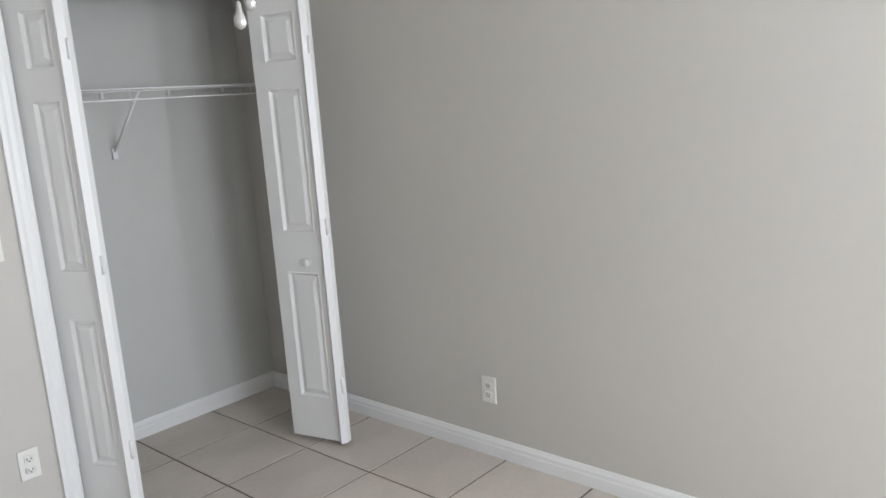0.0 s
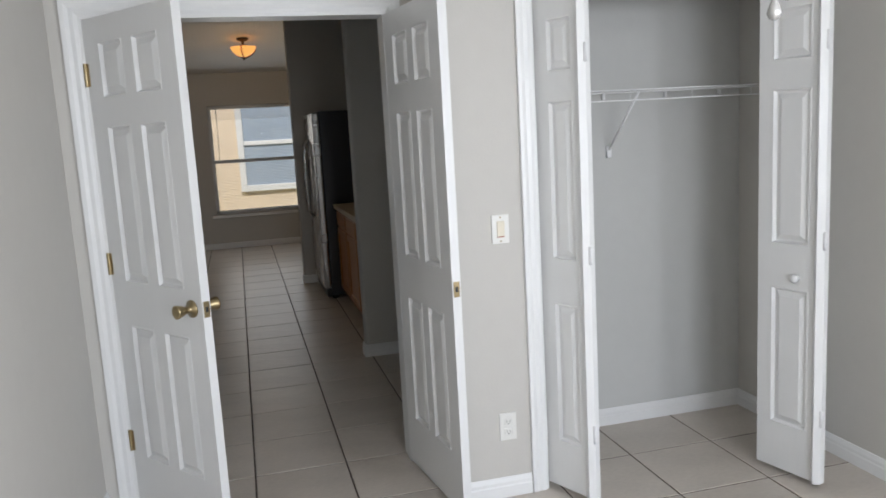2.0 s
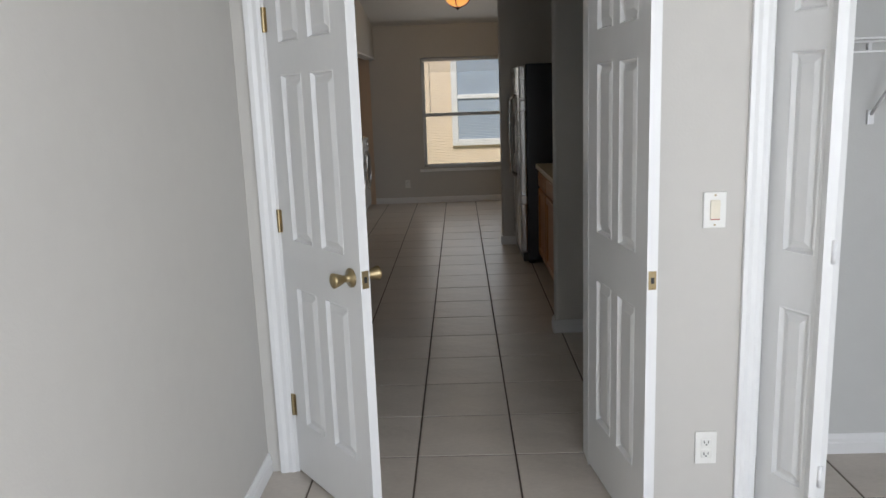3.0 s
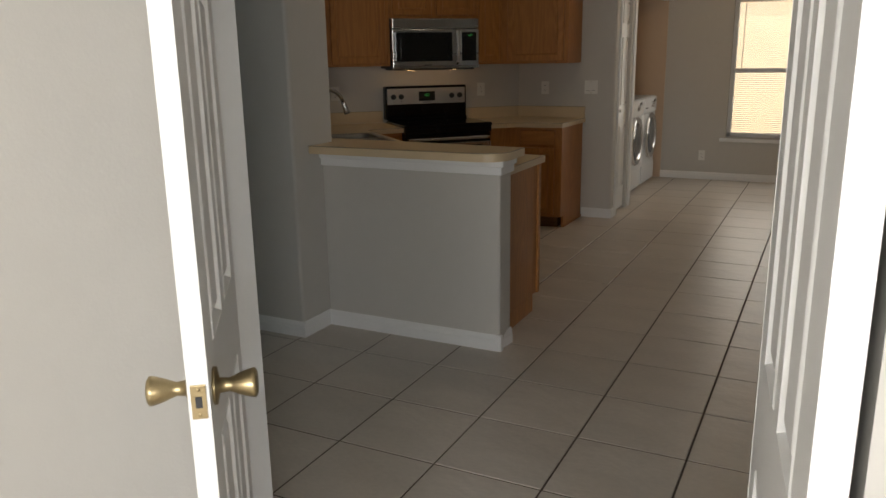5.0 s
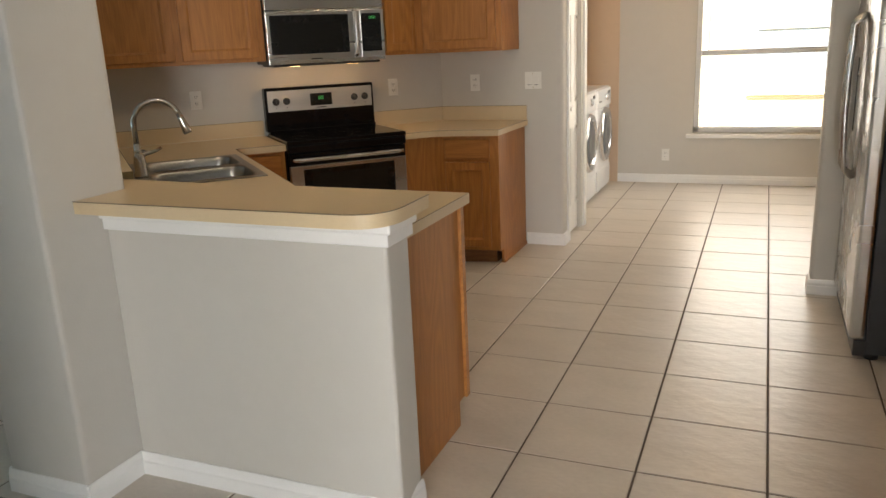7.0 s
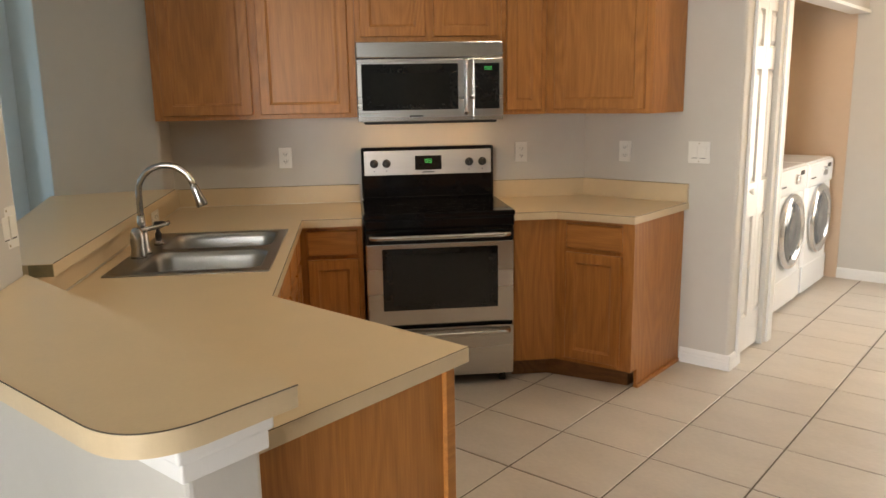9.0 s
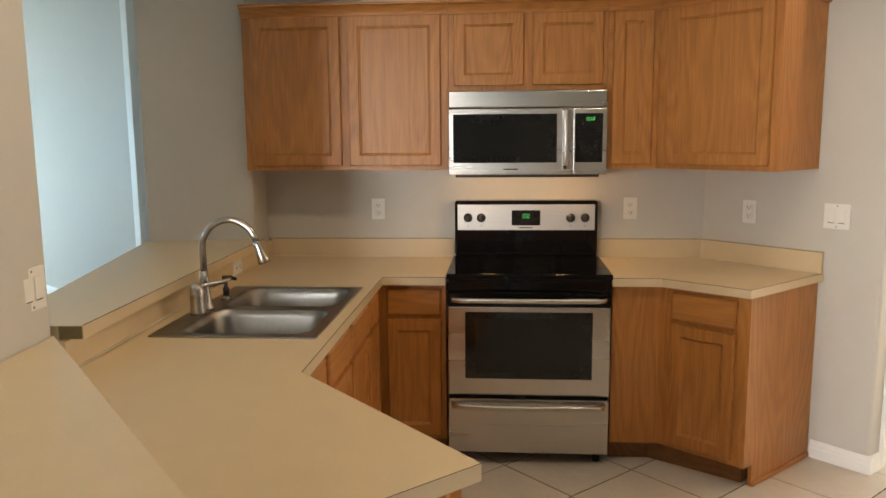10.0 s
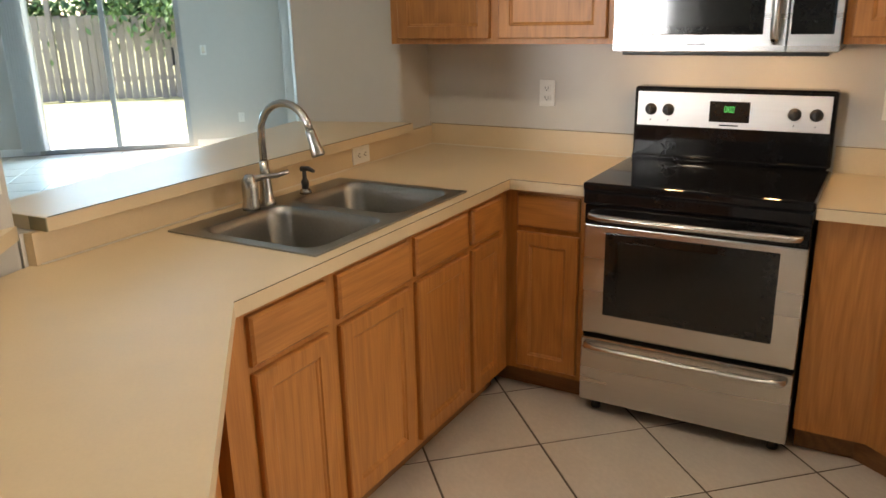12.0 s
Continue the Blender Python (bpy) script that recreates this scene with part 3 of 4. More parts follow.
# ================= bedroom things =================
ROWS6 = [(0.23, 0.80), (0.98, 1.60), (1.71, 1.92)]
COLS2 = [(0.105, 0.270), (0.340, 0.505)]


def knob(parent, x, y, z, s):
    mm = Matrix.Translation((x, y, z)) @ Matrix.Rotation(radians(90 * s), 4, "X")
    return lathe("knob", BRASS, [(0.033, 0), (0.033, 0.006), (0.014, 0.010), (0.012, 0.026), (0.015, 0.034), (0.020, 0.046), (0.0255, 0.064), (0.026, 0.070), (0.020, 0.074), (0.008, 0.075)], mm, parent)


def hinge(parent, x, y, z):
    bm = bmesh.new()
    add_lathe(bm, [(0.007, -0.045), (0.007, 0.045)], Matrix.Translation((x, y - 0.006, z)), 10)
    add_box(bm, x - 0.018, y - 0.002, z - 0.044, x + 0.018, y + 0.001, z + 0.044)
    return emit("hinge", bm, BRASS, parent)


def door_leaf(name, label, m, knobs):
    root = thing(name, label, "door", m, "bedroom double doors")
    paneled_leaf("leaf", DOORW, 0.607, 2.015, 0.035, COLS2, ROWS6, root, pose(0, 0, 0.012))
    if knobs:
        knob(root, 0.545, 0, 0.925, 1)
        knob(root, 0.545, 0.035, 0.925, -1)
    boxes("latch_plate", BRASS, [(0.606, 0.005, 0.895, 0.6095, 0.030, 0.955)], root, 0.001)
    for sz in (0.903, 0.947):
        lathe("latch_screw", BRASS, [(0.0035, 0.0), (0.0032, 0.0008), (0.001, 0.0012)], Matrix.Translation((0.6094, 0.0175, sz)) @ Matrix.Rotation(radians(90), 4, "Y"), root, 10)
    boxes("latch_hole", SLOT, [(0.6092, 0.012, 0.915, 0.6103, 0.023, 0.935)], root)
    for z in (0.30, 1.06, 1.815) if knobs else ():
        hinge(root, 0.0, 0.0, z)
    return root


door_leaf("door_1", "white six-panel door standing ajar with brass knobs", pose(-0.622, 1.066, 0, 0, 0, -52.7), True)
door_leaf("door_2", "white six-panel door standing open with a brass strike plate", pose(0.577, 1.066, 0, 0, 0, -82.2), False)

BROWS = [(0.20, 0.79), (0.97, 1.59), (1.70, 1.90)]


def bifold(label, p0, p1, p2, knob_side):
    """Two hinged leaves from pivot p0 over the fold p1 to the guide p2."""
    root = thing("bifold_door", label, "door", Matrix(), "closet bifold doors")
    for i, (a, b) in enumerate(((p0, p1), (p1, p2))):
        a, b = Vector(a), Vector(b)
        w = (b - a).length - 0.004
        ang = math.degrees(math.atan2(b.y - a.y, b.x - a.x))
        c = (0.065, w - 0.065)
        paneled_leaf("leaf", DOORW, w, 2.0, 0.03, [c], BROWS, root, pose(a.x, a.y, 0.022, 0, 0, ang))
        if knob_side == i:
            mm = pose(a.x, a.y, 0, 0, 0, ang)
            k = lathe("knob", WHITE, [(0.012, 0), (0.009, 0.008), (0.016, 0.016), (0.018, 0.024), (0.010, 0.030)], Matrix.Rotation(radians(90), 4, "X"), root, 16)
            k.matrix_basis = mm @ pose(w * 0.62, 0, 0.86)
    p1 = Vector(p1)
    for z in (0.30, 1.02, 1.78):
        tube("hinge", WIRE, [(p1.x, p1.y, z - 0.035), (p1.x, p1.y, z + 0.035)], 0.008, root, 8)
    return root


bifold("white panelled bifold door folded open at the closet jamb", (1.078, 0.60), (1.185, 0.365), (1.225, 0.625), 9)
bifold("white panelled bifold door folded open with a small knob", (2.00, 0.462), (2.075, 0.165), (2.285, 0.56), 0)


def wire_shelf():
    root = thing("wire_shelf", "white coated wire closet shelf with hanging rail", "shelf")
    x0, x1, y0, y1, z = 0.835, RX - 0.005, 0.82, 1.115, 1.655
    bm = bmesh.new()
    for y, zz in ((y0, z), (y0 - 0.004, z - 0.045), (y1 - 0.01, z), ((y0 + y1) / 2, z - 0.004)):
        add_tube(bm, [(x0, y, zz), (x1, y, zz)], 0.0035, 6)
    emit("rail", bm, WIRE, root)
    bm = bmesh.new()
    n = int((x1 - x0) / 0.0255)
    for i in range(n):
        x = x0 + 0.012 + i * 0.0255
        add_tube(bm, [(x, y1 - 0.008, z + 0.003), (x, y0, z + 0.003), (x, y0 - 0.004, z - (0.045 if i % 12 == 6 else 0.004))], 0.0013, 4)
    w = emit("wires", bm, WIRE, root)
    w["kind"] = "stuff"
    for x in (1.66,):
        tube("brace", WIRE, [(x, y0 + 0.01, z - 0.01), (x - 0.01, y1 - 0.006, z - 0.27)], 0.006, root, 6)
        boxes("brace_foot", WIRE, [(x - 0.022, y1 - 0.012, z - 0.305, x + 0.002, y1 + 0.003, z - 0.25)], root, 0.003)
    for x in (1.35, 1.62, 1.95, 2.25):
        boxes("clip", WIRE, [(x, y1 - 0.014, z - 0.03, x + 0.014, y1 + 0.003, z + 0.016)], root, 0.002)


wire_shelf()


def pull_chain(x, y, z):
    root = thing("pull_chain", "fan pull chain with glass teardrop", "fan chain", pose(x, y, z), "fan pull chains")
    lathe("pendant", CRYST, [(0.002, 0.035), (0.006, 0.028), (0.007, 0.012), (0.012, 0.0), (0.015, -0.012), (0.010, -0.022), (0.002, -0.026)], Matrix(), root, 12)
    bm = bmesh.new()
    zz = 0.04
    while z + zz < H - 0.02:
        bmesh.ops.create_icosphere(bm, subdivisions=1, radius=0.0022, matrix=Matrix.Translation((0, 0, zz)))
        zz += 0.0058
    add_tube(bm, [(0, 0, 0.03), (0, 0, H - z)], 0.0007, 4)
    c = emit("chain", bm, CRYST, root)
    c["kind"] = "stuff"


pull_chain(1.005, -0.90, 1.735)
pull_chain(1.036, -0.90, 1.775)


def outlet(m, label="white duplex electrical outlet"):
    root = thing("outlet", label, "outlet", m, "wall outlets")
    boxes("plate", PLATE, [(-0.036, -0.007, -0.058, 0.036, 0.001, 0.058)], root, 0.0025)
    for dz in (-0.021, 0.021):
        boxes("socket", PLATE, [(-0.017, -0.010, dz - 0.014, 0.017, -0.006, dz + 0.014)], root, 0.004)
        boxes("slots", SLOT, [(-0.0085, -0.0112, dz - 0.003, -0.0060, -0.0098, dz + 0.007), (0.0055, -0.0112, dz - 0.003, 0.0080, -0.0098, dz + 0.006), (-0.0025, -0.0112, dz - 0.010, 0.0025, -0.0098, dz - 0.006)], root)
    return root


RED = material("red_indicator", (0.35, 0.03, 0.02), 0.4)


def switch(m, gangs=1, label="white rocker light switch", socket=False):
    root = thing("light_switch", label, "switch", m)
    w = 0.036 + 0.023 * (gangs - 1)
    boxes("plate", PLATE, [(-w, -0.007, -0.058, w, 0.001, 0.058)], root, 0.0025)
    ivory = bpy.data.materials.get("ivory_rocker") or material("ivory_rocker", (0.74, 0.68, 0.55), 0.4)
    for i in range(gangs):
        x = (i - (gangs - 1) / 2) * 0.046
        boxes("rocker", ivory if gangs == 1 else PLATE, [(x - 0.016, -0.011, -0.033, x + 0.016, -0.006, 0.033)], root, 0.003)
        boxes("gap", SLOT if gangs > 1 else RED, [(x - 0.014, -0.0115, -0.031, x + 0.014, -0.0098, -0.028)], root)
    for z in (-0.048, 0.048):
        boxes("screw", BRASS, [(-0.003, -0.0082, z - 0.003, 0.003, -0.0065, z + 0.003)], root)
    return root


outlet(pose(0.895, 0.579, 0.305))
switch(pose(0.899, 0.579, 1.125))
outlet(pose(RX, -0.43, 0.300, 0, 0, -90))
switch(pose(0.713, 0.86, 1.12, 0, 0, -90))

# the bedroom wing stands a little east of the kitchen's grid
WING = ("wall_bedroom", "wall_closet", "ceiling_bedroom", "baseboard_bedroom", "baseboard_closet", "trim_bedroom", "trim_hall_door", "trim_closet", "jamb_", "door_", "bifold", "wire_shelf", "pull_chain", "outlet", "light_switch")
for ob in list(scene.objects):
    if ob.parent is None and ob.name.startswith(WING):
        ob.matrix_basis = pose(0.035, 0, 0) @ ob.matrix_basis

# ================= kitchen =================
CT = 0.905  # counter top


def cab_door(root, x0, z0, x1, z1, y, name="door"):
    bm = bmesh.new()
    add_rings(bm, x0, z0, x1, z1, [(0, y), (0, y - 0.014), (0.004, y - 0.019), (0.050, y - 0.019), (0.053, y - 0.014), (0.057, y - 0.013), (0.062, y - 0.0085), (0.070, y - 0.0085)])
    return emit(name, bm, OAK, root)


def cab_drawer(root, x0, z0, x1, z1, y):
    bm = bmesh.new()
    add_rings(bm, x0, z0, x1, z1, [(0, y), (0, y - 0.012), (0.008, y - 0.019)])
    return emit("drawer_front", bm, OAKX, root)


def base_cabinet(label, m, w, units, depth=0.60, hollow=False, group="oak base cabinets"):
    """Base run: back at y=0, front at -depth; units are (x0, x1) spans with a drawer over a door."""
    root = thing("base_cabinet", label, "cabinet", m, group)
    if hollow:
        boxes("body", OAK, [(0, -depth, 0.10, w, -depth + 0.02, CT - 0.04), (0, -depth + 0.02, 0.10, w, -0.002, 0.68)], root)
    else:
        boxes("body", OAK, [(0, -depth, 0.10, w, -0.002, CT - 0.04)], root)
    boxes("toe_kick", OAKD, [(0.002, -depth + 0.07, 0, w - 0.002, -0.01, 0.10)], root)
    for x0, x1 in units:
        cab_drawer(root, x0, 0.715, x1, 0.845, -depth)
        cab_door(root, x0, 0.125, x1, 0.695, -depth)
    return root


# run along the sink wall: local x grows away from the range, front faces the aisle
SINKRUN = KIT @ pose(1.15, -2.125, 0, 0, 0, 90)
base_cabinet("honey oak base cabinets with four drawers and doors under the sink", SINKRUN, 1.525, [(0.090, 0.380), (0.430, 0.790), (0.830, 1.180), (1.210, 1.445)], 0.655, True)
base_cabinet("honey oak corner base cabinet beside the range", KIT @ pose(1.15, -0.002, 0), 0.978, [(0.70, 0.955)], 0.585)
pen = thing("base_cabinet", "oak peninsula end cabinet with plain side panel", "cabinet", Matrix(), "oak base cabinets")
prism("body", OAK, [(-0.812, 3.305), (-0.812, 3.895), (-1.50, 3.895), (-1.60, 3.82), (-1.60, 3.305)], 0.10, CT - 0.04, pen)
prism("side_panel", OAK, [(-0.810, 3.303), (-0.792, 3.303), (-0.792, 3.90), (-0.810, 3.90)], 0.10, CT - 0.04, pen, bevel=0.002)
boxes("side_panel_foot", OAK, [(-0.810, 3.303, 0.0, -0.792, 3.82, 0.10)], pen)
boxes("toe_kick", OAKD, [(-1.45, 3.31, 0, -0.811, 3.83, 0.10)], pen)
boxes("corner_strip", OAKY, [(-0.795, 3.87, 0.10, -0.779, 3.902, CT - 0.042)], pen, 0.003)
# range-to-wall cabinet with a bend
rc = thing("base_cabinet", "honey oak angled base cabinet with drawer and end panel", "cabinet", Matrix(), "oak base cabinets")
A, Bp = kp(2.905, 0.585), kp(3.13, 0.585)
ptsR = [kp(2.905, 0.004), A, Bp, (-1.345, 5.985), (-1.345, 6.576), (-2.03, 6.574)]
prism("body", OAK, ptsR, 0.10, CT - 0.04, rc)
kk = [kp(2.905, 0.02), kp(2.91, 0.52), kp(3.10, 0.52), (-1.38, 6.055), (-1.38, 6.57), (-2.03, 6.57)]
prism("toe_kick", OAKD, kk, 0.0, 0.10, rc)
boxes("side_panel", OAK, [(-1.347, 5.985, 0.10, -1.330, 6.577, CT - 0.04), (-1.347, 6.055, 0.0, -1.330, 6.577, 0.10)], rc)
boxes("shoe_strip", OAKY, [(-1.331, 6.05, 0.0, -1.318, 6.577, 0.02)], rc, 0.003)
fd = Vector((-1.345 - Bp[0], 5.985 - Bp[1], 0))
fm = pose(Bp[0], Bp[1], 0, 0, 0, math.degrees(math.atan2(fd.y, fd.x)))
for ob in (cab_drawer(rc, 0.06, 0.715, fd.length - 0.045, 0.845, 0), cab_door(rc, 0.06, 0.125, fd.length - 0.045, 0.695, 0)):
    ob.matrix_basis = fm

# counters
ctr = thing("countertop", "beige laminate countertop with dark edge seam and sink cutout", "countertop")
s0, s1, d0, d1 = 1.245, 1.775, 0.93, 1.71
inner = kp(1.835, 2.09)
left_pieces = [
    [kp(1.106, 0.0), kp(2.13, 0.0), kp(2.13, 0.635), kp(1.835, 0.635), kp(1.835, d0), kp(1.126, d0)],
    [kp(1.126, d0), kp(s0, d0), kp(s0, d1), kp(1.142, d1)],
    [kp(s1, d0), kp(1.835, d0), kp(1.835, d1), kp(s1, d1)],
    [kp(1.142, d1), kp(1.835, d1), inner, (-0.772, 3.948), (-0.772, 3.302), (-1.755, 3.302), kp(1.152, 2.14)],
]
for p in left_pieces:
    prism("slab", LAMIN, p, CT - 0.038, CT, ctr)
boxes("end_seam", SEAM, [(-0.7722, 3.31, CT - 0.0008, -0.7712, 3.949, CT + 0.0006)], ctr)
prism("backsplash", LAMIN, [kp(1.106, 0.0), kp(2.13, 0.0), kp(2.13, 0.02), kp(1.126, 0.02)], CT, CT + 0.10, ctr)
prism("backsplash", LAMIN, [kp(1.106, 0.021), kp(1.126, 0.021), kp(1.172, 2.13), kp(1.152, 2.14)], CT, 0.994, ctr)
caulk = material("pale_caulk", (0.72, 0.66, 0.55), 0.5)
prism("caulk_line", caulk, [kp(1.126, 0.02), kp(1.132, 0.026), kp(1.178, 2.12), kp(1.172, 2.12)], CT + 0.0005, CT + 0.004, ctr)
prism("caulk_line", caulk, [kp(1.132, 0.02), kp(2.13, 0.02), kp(2.13, 0.026), kp(1.132, 0.026)], CT + 0.0005, CT + 0.004, ctr)
ctr2 = thing("countertop", "beige laminate countertop beside the range with backsplash", "countertop")
E1 = kp(2.898, 0.635)
E2 = kp(3.12, 0.635)
prism("slab", LAMIN, [kp(2.898, 0), E1, E2, (-1.318, 5.955), (-1.305, 6.578), (-2.03, 6.578)], CT - 0.038, CT, ctr2)
prism("backsplash", LAMIN, [kp(2.898, 0.002), kp(2.898, 0.022), kp(3.44, 0.022), (-1.31, 6.557), (-1.31, 6.578), (-2.03, 6.578)], CT, CT + 0.10, ctr2)
prism("top_seam", SEAM, [kp(2.898, 0.020), kp(2.898, 0.0225), kp(3.44, 0.0225), (-1.31, 6.5545), (-1.31, 6.557), kp(3.442, 0.020)], CT + 0.0985, CT + 0.1005, ctr2)

# raised bar and ledge
bar = thing("bar_top", "raised beige laminate bar top with rounded corner", "countertop")
BZ = 1.020


def rounded(pts_r):
    out = []
    k = len(pts_r)
    for i, (p, rad) in enumerate(pts_r):
        p = Vector(p)
        if rad <= 0:
            out.append((p.x, p.y))
            continue
        a = (Vector(pts_r[i - 1][0]) - p).normalized()
        b = (Vector(pts_r[(i + 1) % k][0]) - p).normalized()
        q0, q1 = p + a * rad, p + b * rad
        for j in range(25):
            f = j / 24
            q = q0 * (1 - f) ** 2 + p * 2 * f * (1 - f) + q1 * f * f
            out.append((q.x, q.y))
    return out


barp = rounded([((-1.763, 3.035), 0), ((-0.672, 3.035), 0.14), ((-0.672, 3.345), 0.0), (kp(1.155, 2.155), 0), ((-1.763, 3.262), 0)])
prism("slab", LAMIN, barp, BZ - 0.040, BZ, bar, bevel=0.0015, seg=1)
led = thing("ledge_top", "beige laminate pass-through ledge above the sink", "countertop")
prism("slab", LAMIN, [kp(0.59, 0.405), kp(1.104, 0.255), kp(1.165, 0.255), kp(1.215, 2.11), kp(0.95, 2.13)], 0.997, 1.037, led, bevel=0.0015, seg=1)
raw = material("raw_particle_board", (0.25, 0.22, 0.13), 0.9, vary=0.2, scale=30)
prism("raw_end", raw, [kp(1.09, 2.105), kp(1.214, 2.105), kp(1.214, 2.113), kp(1.09, 2.117)], 0.999, 1.035, led)


# dark joint lines of the laminate edges
bend = [(x, y, BZ + 0.0002) for x, y in barp if x > -1.75 or y < 3.1]
tube("edge_seam", SEAM, bend, 0.0014, bar, 5)
tube("edge_seam", SEAM, [(*kp(1.165, 0.27), 1.0372), (*kp(1.215, 2.105), 1.0372)], 0.0013, led, 5)
tube("edge_seam", SEAM, [(*kp(1.835, 2.09), CT + 0.0002), (*kp(1.835, 0.635), CT + 0.0002), (*kp(2.128, 0.635), CT + 0.0002)], 0.0012, ctr, 5)
tube("edge_seam", SEAM, [(*kp(1.13, 0.021), CT + 0.1002), (*kp(2.128, 0.021), CT + 0.1002)], 0.0012, ctr, 5)
tube("edge_seam", SEAM, [(*E1, CT + 0.0002), (*E2, CT + 0.0002), (-1.318, 5.955, CT + 0.0002), (-1.305, 6.55, CT + 0.0002)], 0.0012, ctr2, 5)
struct(boxes("baseboard_corner", WHITE, [(-1.066, 6.5655, 0, -1.0355, 6.596, 0.084), (-0.740, 3.1375, 0, -0.7105, 3.167, 0.084)], bevel=0.004), "white skirting corner block", "baseboard")

# sink and faucet
def sink():
    root = thing("sink", "stainless double-bowl drop-in kitchen sink", "sink", KIT @ pose(0, 0, CT))
    x0, x1, y0, y1 = 1.225, 1.79, -1.745, -0.90
    bm = bmesh.new()
    bowls = [(1.305, 1.760, -1.715, -1.345), (1.305, 1.760, -1.300, -0.930)]
    xs = sorted({x0, x1, bowls[0][0], bowls[0][1]})
    ys = sorted({y0, y1, *[v for b in bowls for v in b[2:]]})
    for xa, xb in zip(xs, xs[1:]):
        for ya, yb in zip(ys, ys[1:]):
            if not any(abs(xa - b[0]) < 1e-6 and abs(xb - b[1]) < 1e-6 and abs(ya - b[2]) < 1e-6 and abs(yb - b[3]) < 1e-6 for b in bowls):
                bm.faces.new([bm.verts.new(p) for p in ((xa, ya, 0.006), (xb, ya, 0.006), (xb, yb, 0.006), (xa, yb, 0.006))])
    for a, b in (((x0, y0), (x1, y0)), ((x1, y0), (x1, y1)), ((x1, y1), (x0, y1)), ((x0, y1), (x0, y0))):
        bm.faces.new([bm.verts.new(p) for p in ((*a, 0.006), (*b, 0.006), (*b, 0.0005), (*a, 0.0005))])
    bmesh.ops.remove_doubles(bm, verts=bm.verts, dist=1e-5)
    emit("rim", bm, SINKM, root)

    def rr(b, ins, rad, z):
        ax, bx, ay, by = b[0] + ins, b[1] - ins, b[2] + ins, b[3] - ins
        out = []
        for cx_, cy_, a0 in ((bx - rad, by - rad, 0), (ax + rad, by - rad, 90), (ax + rad, ay + rad, 180), (bx - rad, ay + rad, 270)):
            for j in range(7):
                a = radians(a0 + 15 * j)
                out.append((cx_ + rad * math.cos(a), cy_ + rad * math.sin(a), z))
        return out

    for b in bowls:
        bm = bmesh.new()
        loops = [[bm.verts.new(p) for p in rr(b, i, rd, z)] for i, rd, z in ((-0.0005, 0.001, 0.0062), (0.004, 0.065, 0.0075), (0.010, 0.065, 0.002), (0.016, 0.065, -0.02), (0.022, 0.07, -0.13), (0.035, 0.075, -0.165), (0.07, 0.07, -0.175))]
        for a, c in zip(loops, loops[1:]):
            for i in range(len(a)):
                bm.faces.new((a[i], a[(i + 1) % len(a)], c[(i + 1) % len(a)], c[i]))
        bm.faces.new(loops[-1])
        emit("bowl", bm, SINKM, root, smooth=True)
        lathe("drain", CHROME, [(0.045, 0.0), (0.045, 0.003), (0.030, 0.004), (0.028, 0.001)], Matrix.Translation(((b[0] + b[1]) / 2, (b[2] + b[3]) / 2, -0.1745)), root, 20)


sink()


def faucet():
    root = thing("faucet", "brushed nickel gooseneck pull-down kitchen faucet", "faucet", KIT @ pose(1.272, -1.36, CT + 0.006))
    lathe("base", NICKEL, [(0.030, 0), (0.030, 0.010), (0.024, 0.020), (0.020, 0.06), (0.0165, 0.11), (0.0145, 0.15)], Matrix(), root)
    pts = [(0, 0, 0.12), (0, 0, 0.238)]
    for i in range(1, 13):
        a = math.pi * i / 12 * 0.93
        pts.append((0.105 - 0.105 * math.cos(a), 0, 0.238 + 0.105 * math.sin(a)))
    tube("neck", NICKEL, pts, 0.0125, root, 14)
    e, f = Vector(pts[-1]), Vector(pts[-2])
    d = (e - f).normalized()
    tube("spray_head", NICKEL, [e, e + d * 0.012, e + d * 0.045, e + d * 0.078, e + d * 0.085], [0.0145, 0.016, 0.018, 0.023, 0.020], root, 14)
    lathe("valve_body", NICKEL, [(0.030, 0), (0.030, 0.01), (0.026, 0.03), (0.027, 0.07), (0.024, 0.10), (0.012, 0.115)], Matrix.Translation((0.0, -0.075, 0)), root)
    tube("lever", NICKEL, [(0.0, -0.075, 0.095), (0.03, -0.05, 0.105), (0.075, -0.02, 0.11), (0.105, 0.0, 0.122)], [0.012, 0.010, 0.008, 0.007], root, 10)
    sp = thing("soap_dispenser", "black-topped soap dispenser beside the faucet", "soap dispenser", KIT @ pose(1.285, -1.175, CT + 0.006))
    lathe("collar", NICKEL, [(0.022, 0), (0.020, 0.012), (0.012, 0.020)], Matrix(), sp, 16)
    lathe("pump", BLPLA, [(0.012, 0.018), (0.014, 0.045), (0.008, 0.055), (0.007, 0.085)], Matrix(), sp, 16)
    tube("spout", BLPLA, [(-0.012, 0, 0.088), (0.02, 0, 0.091), (0.045, 0, 0.083)], [0.010, 0.009, 0.006], sp, 10)


faucet()


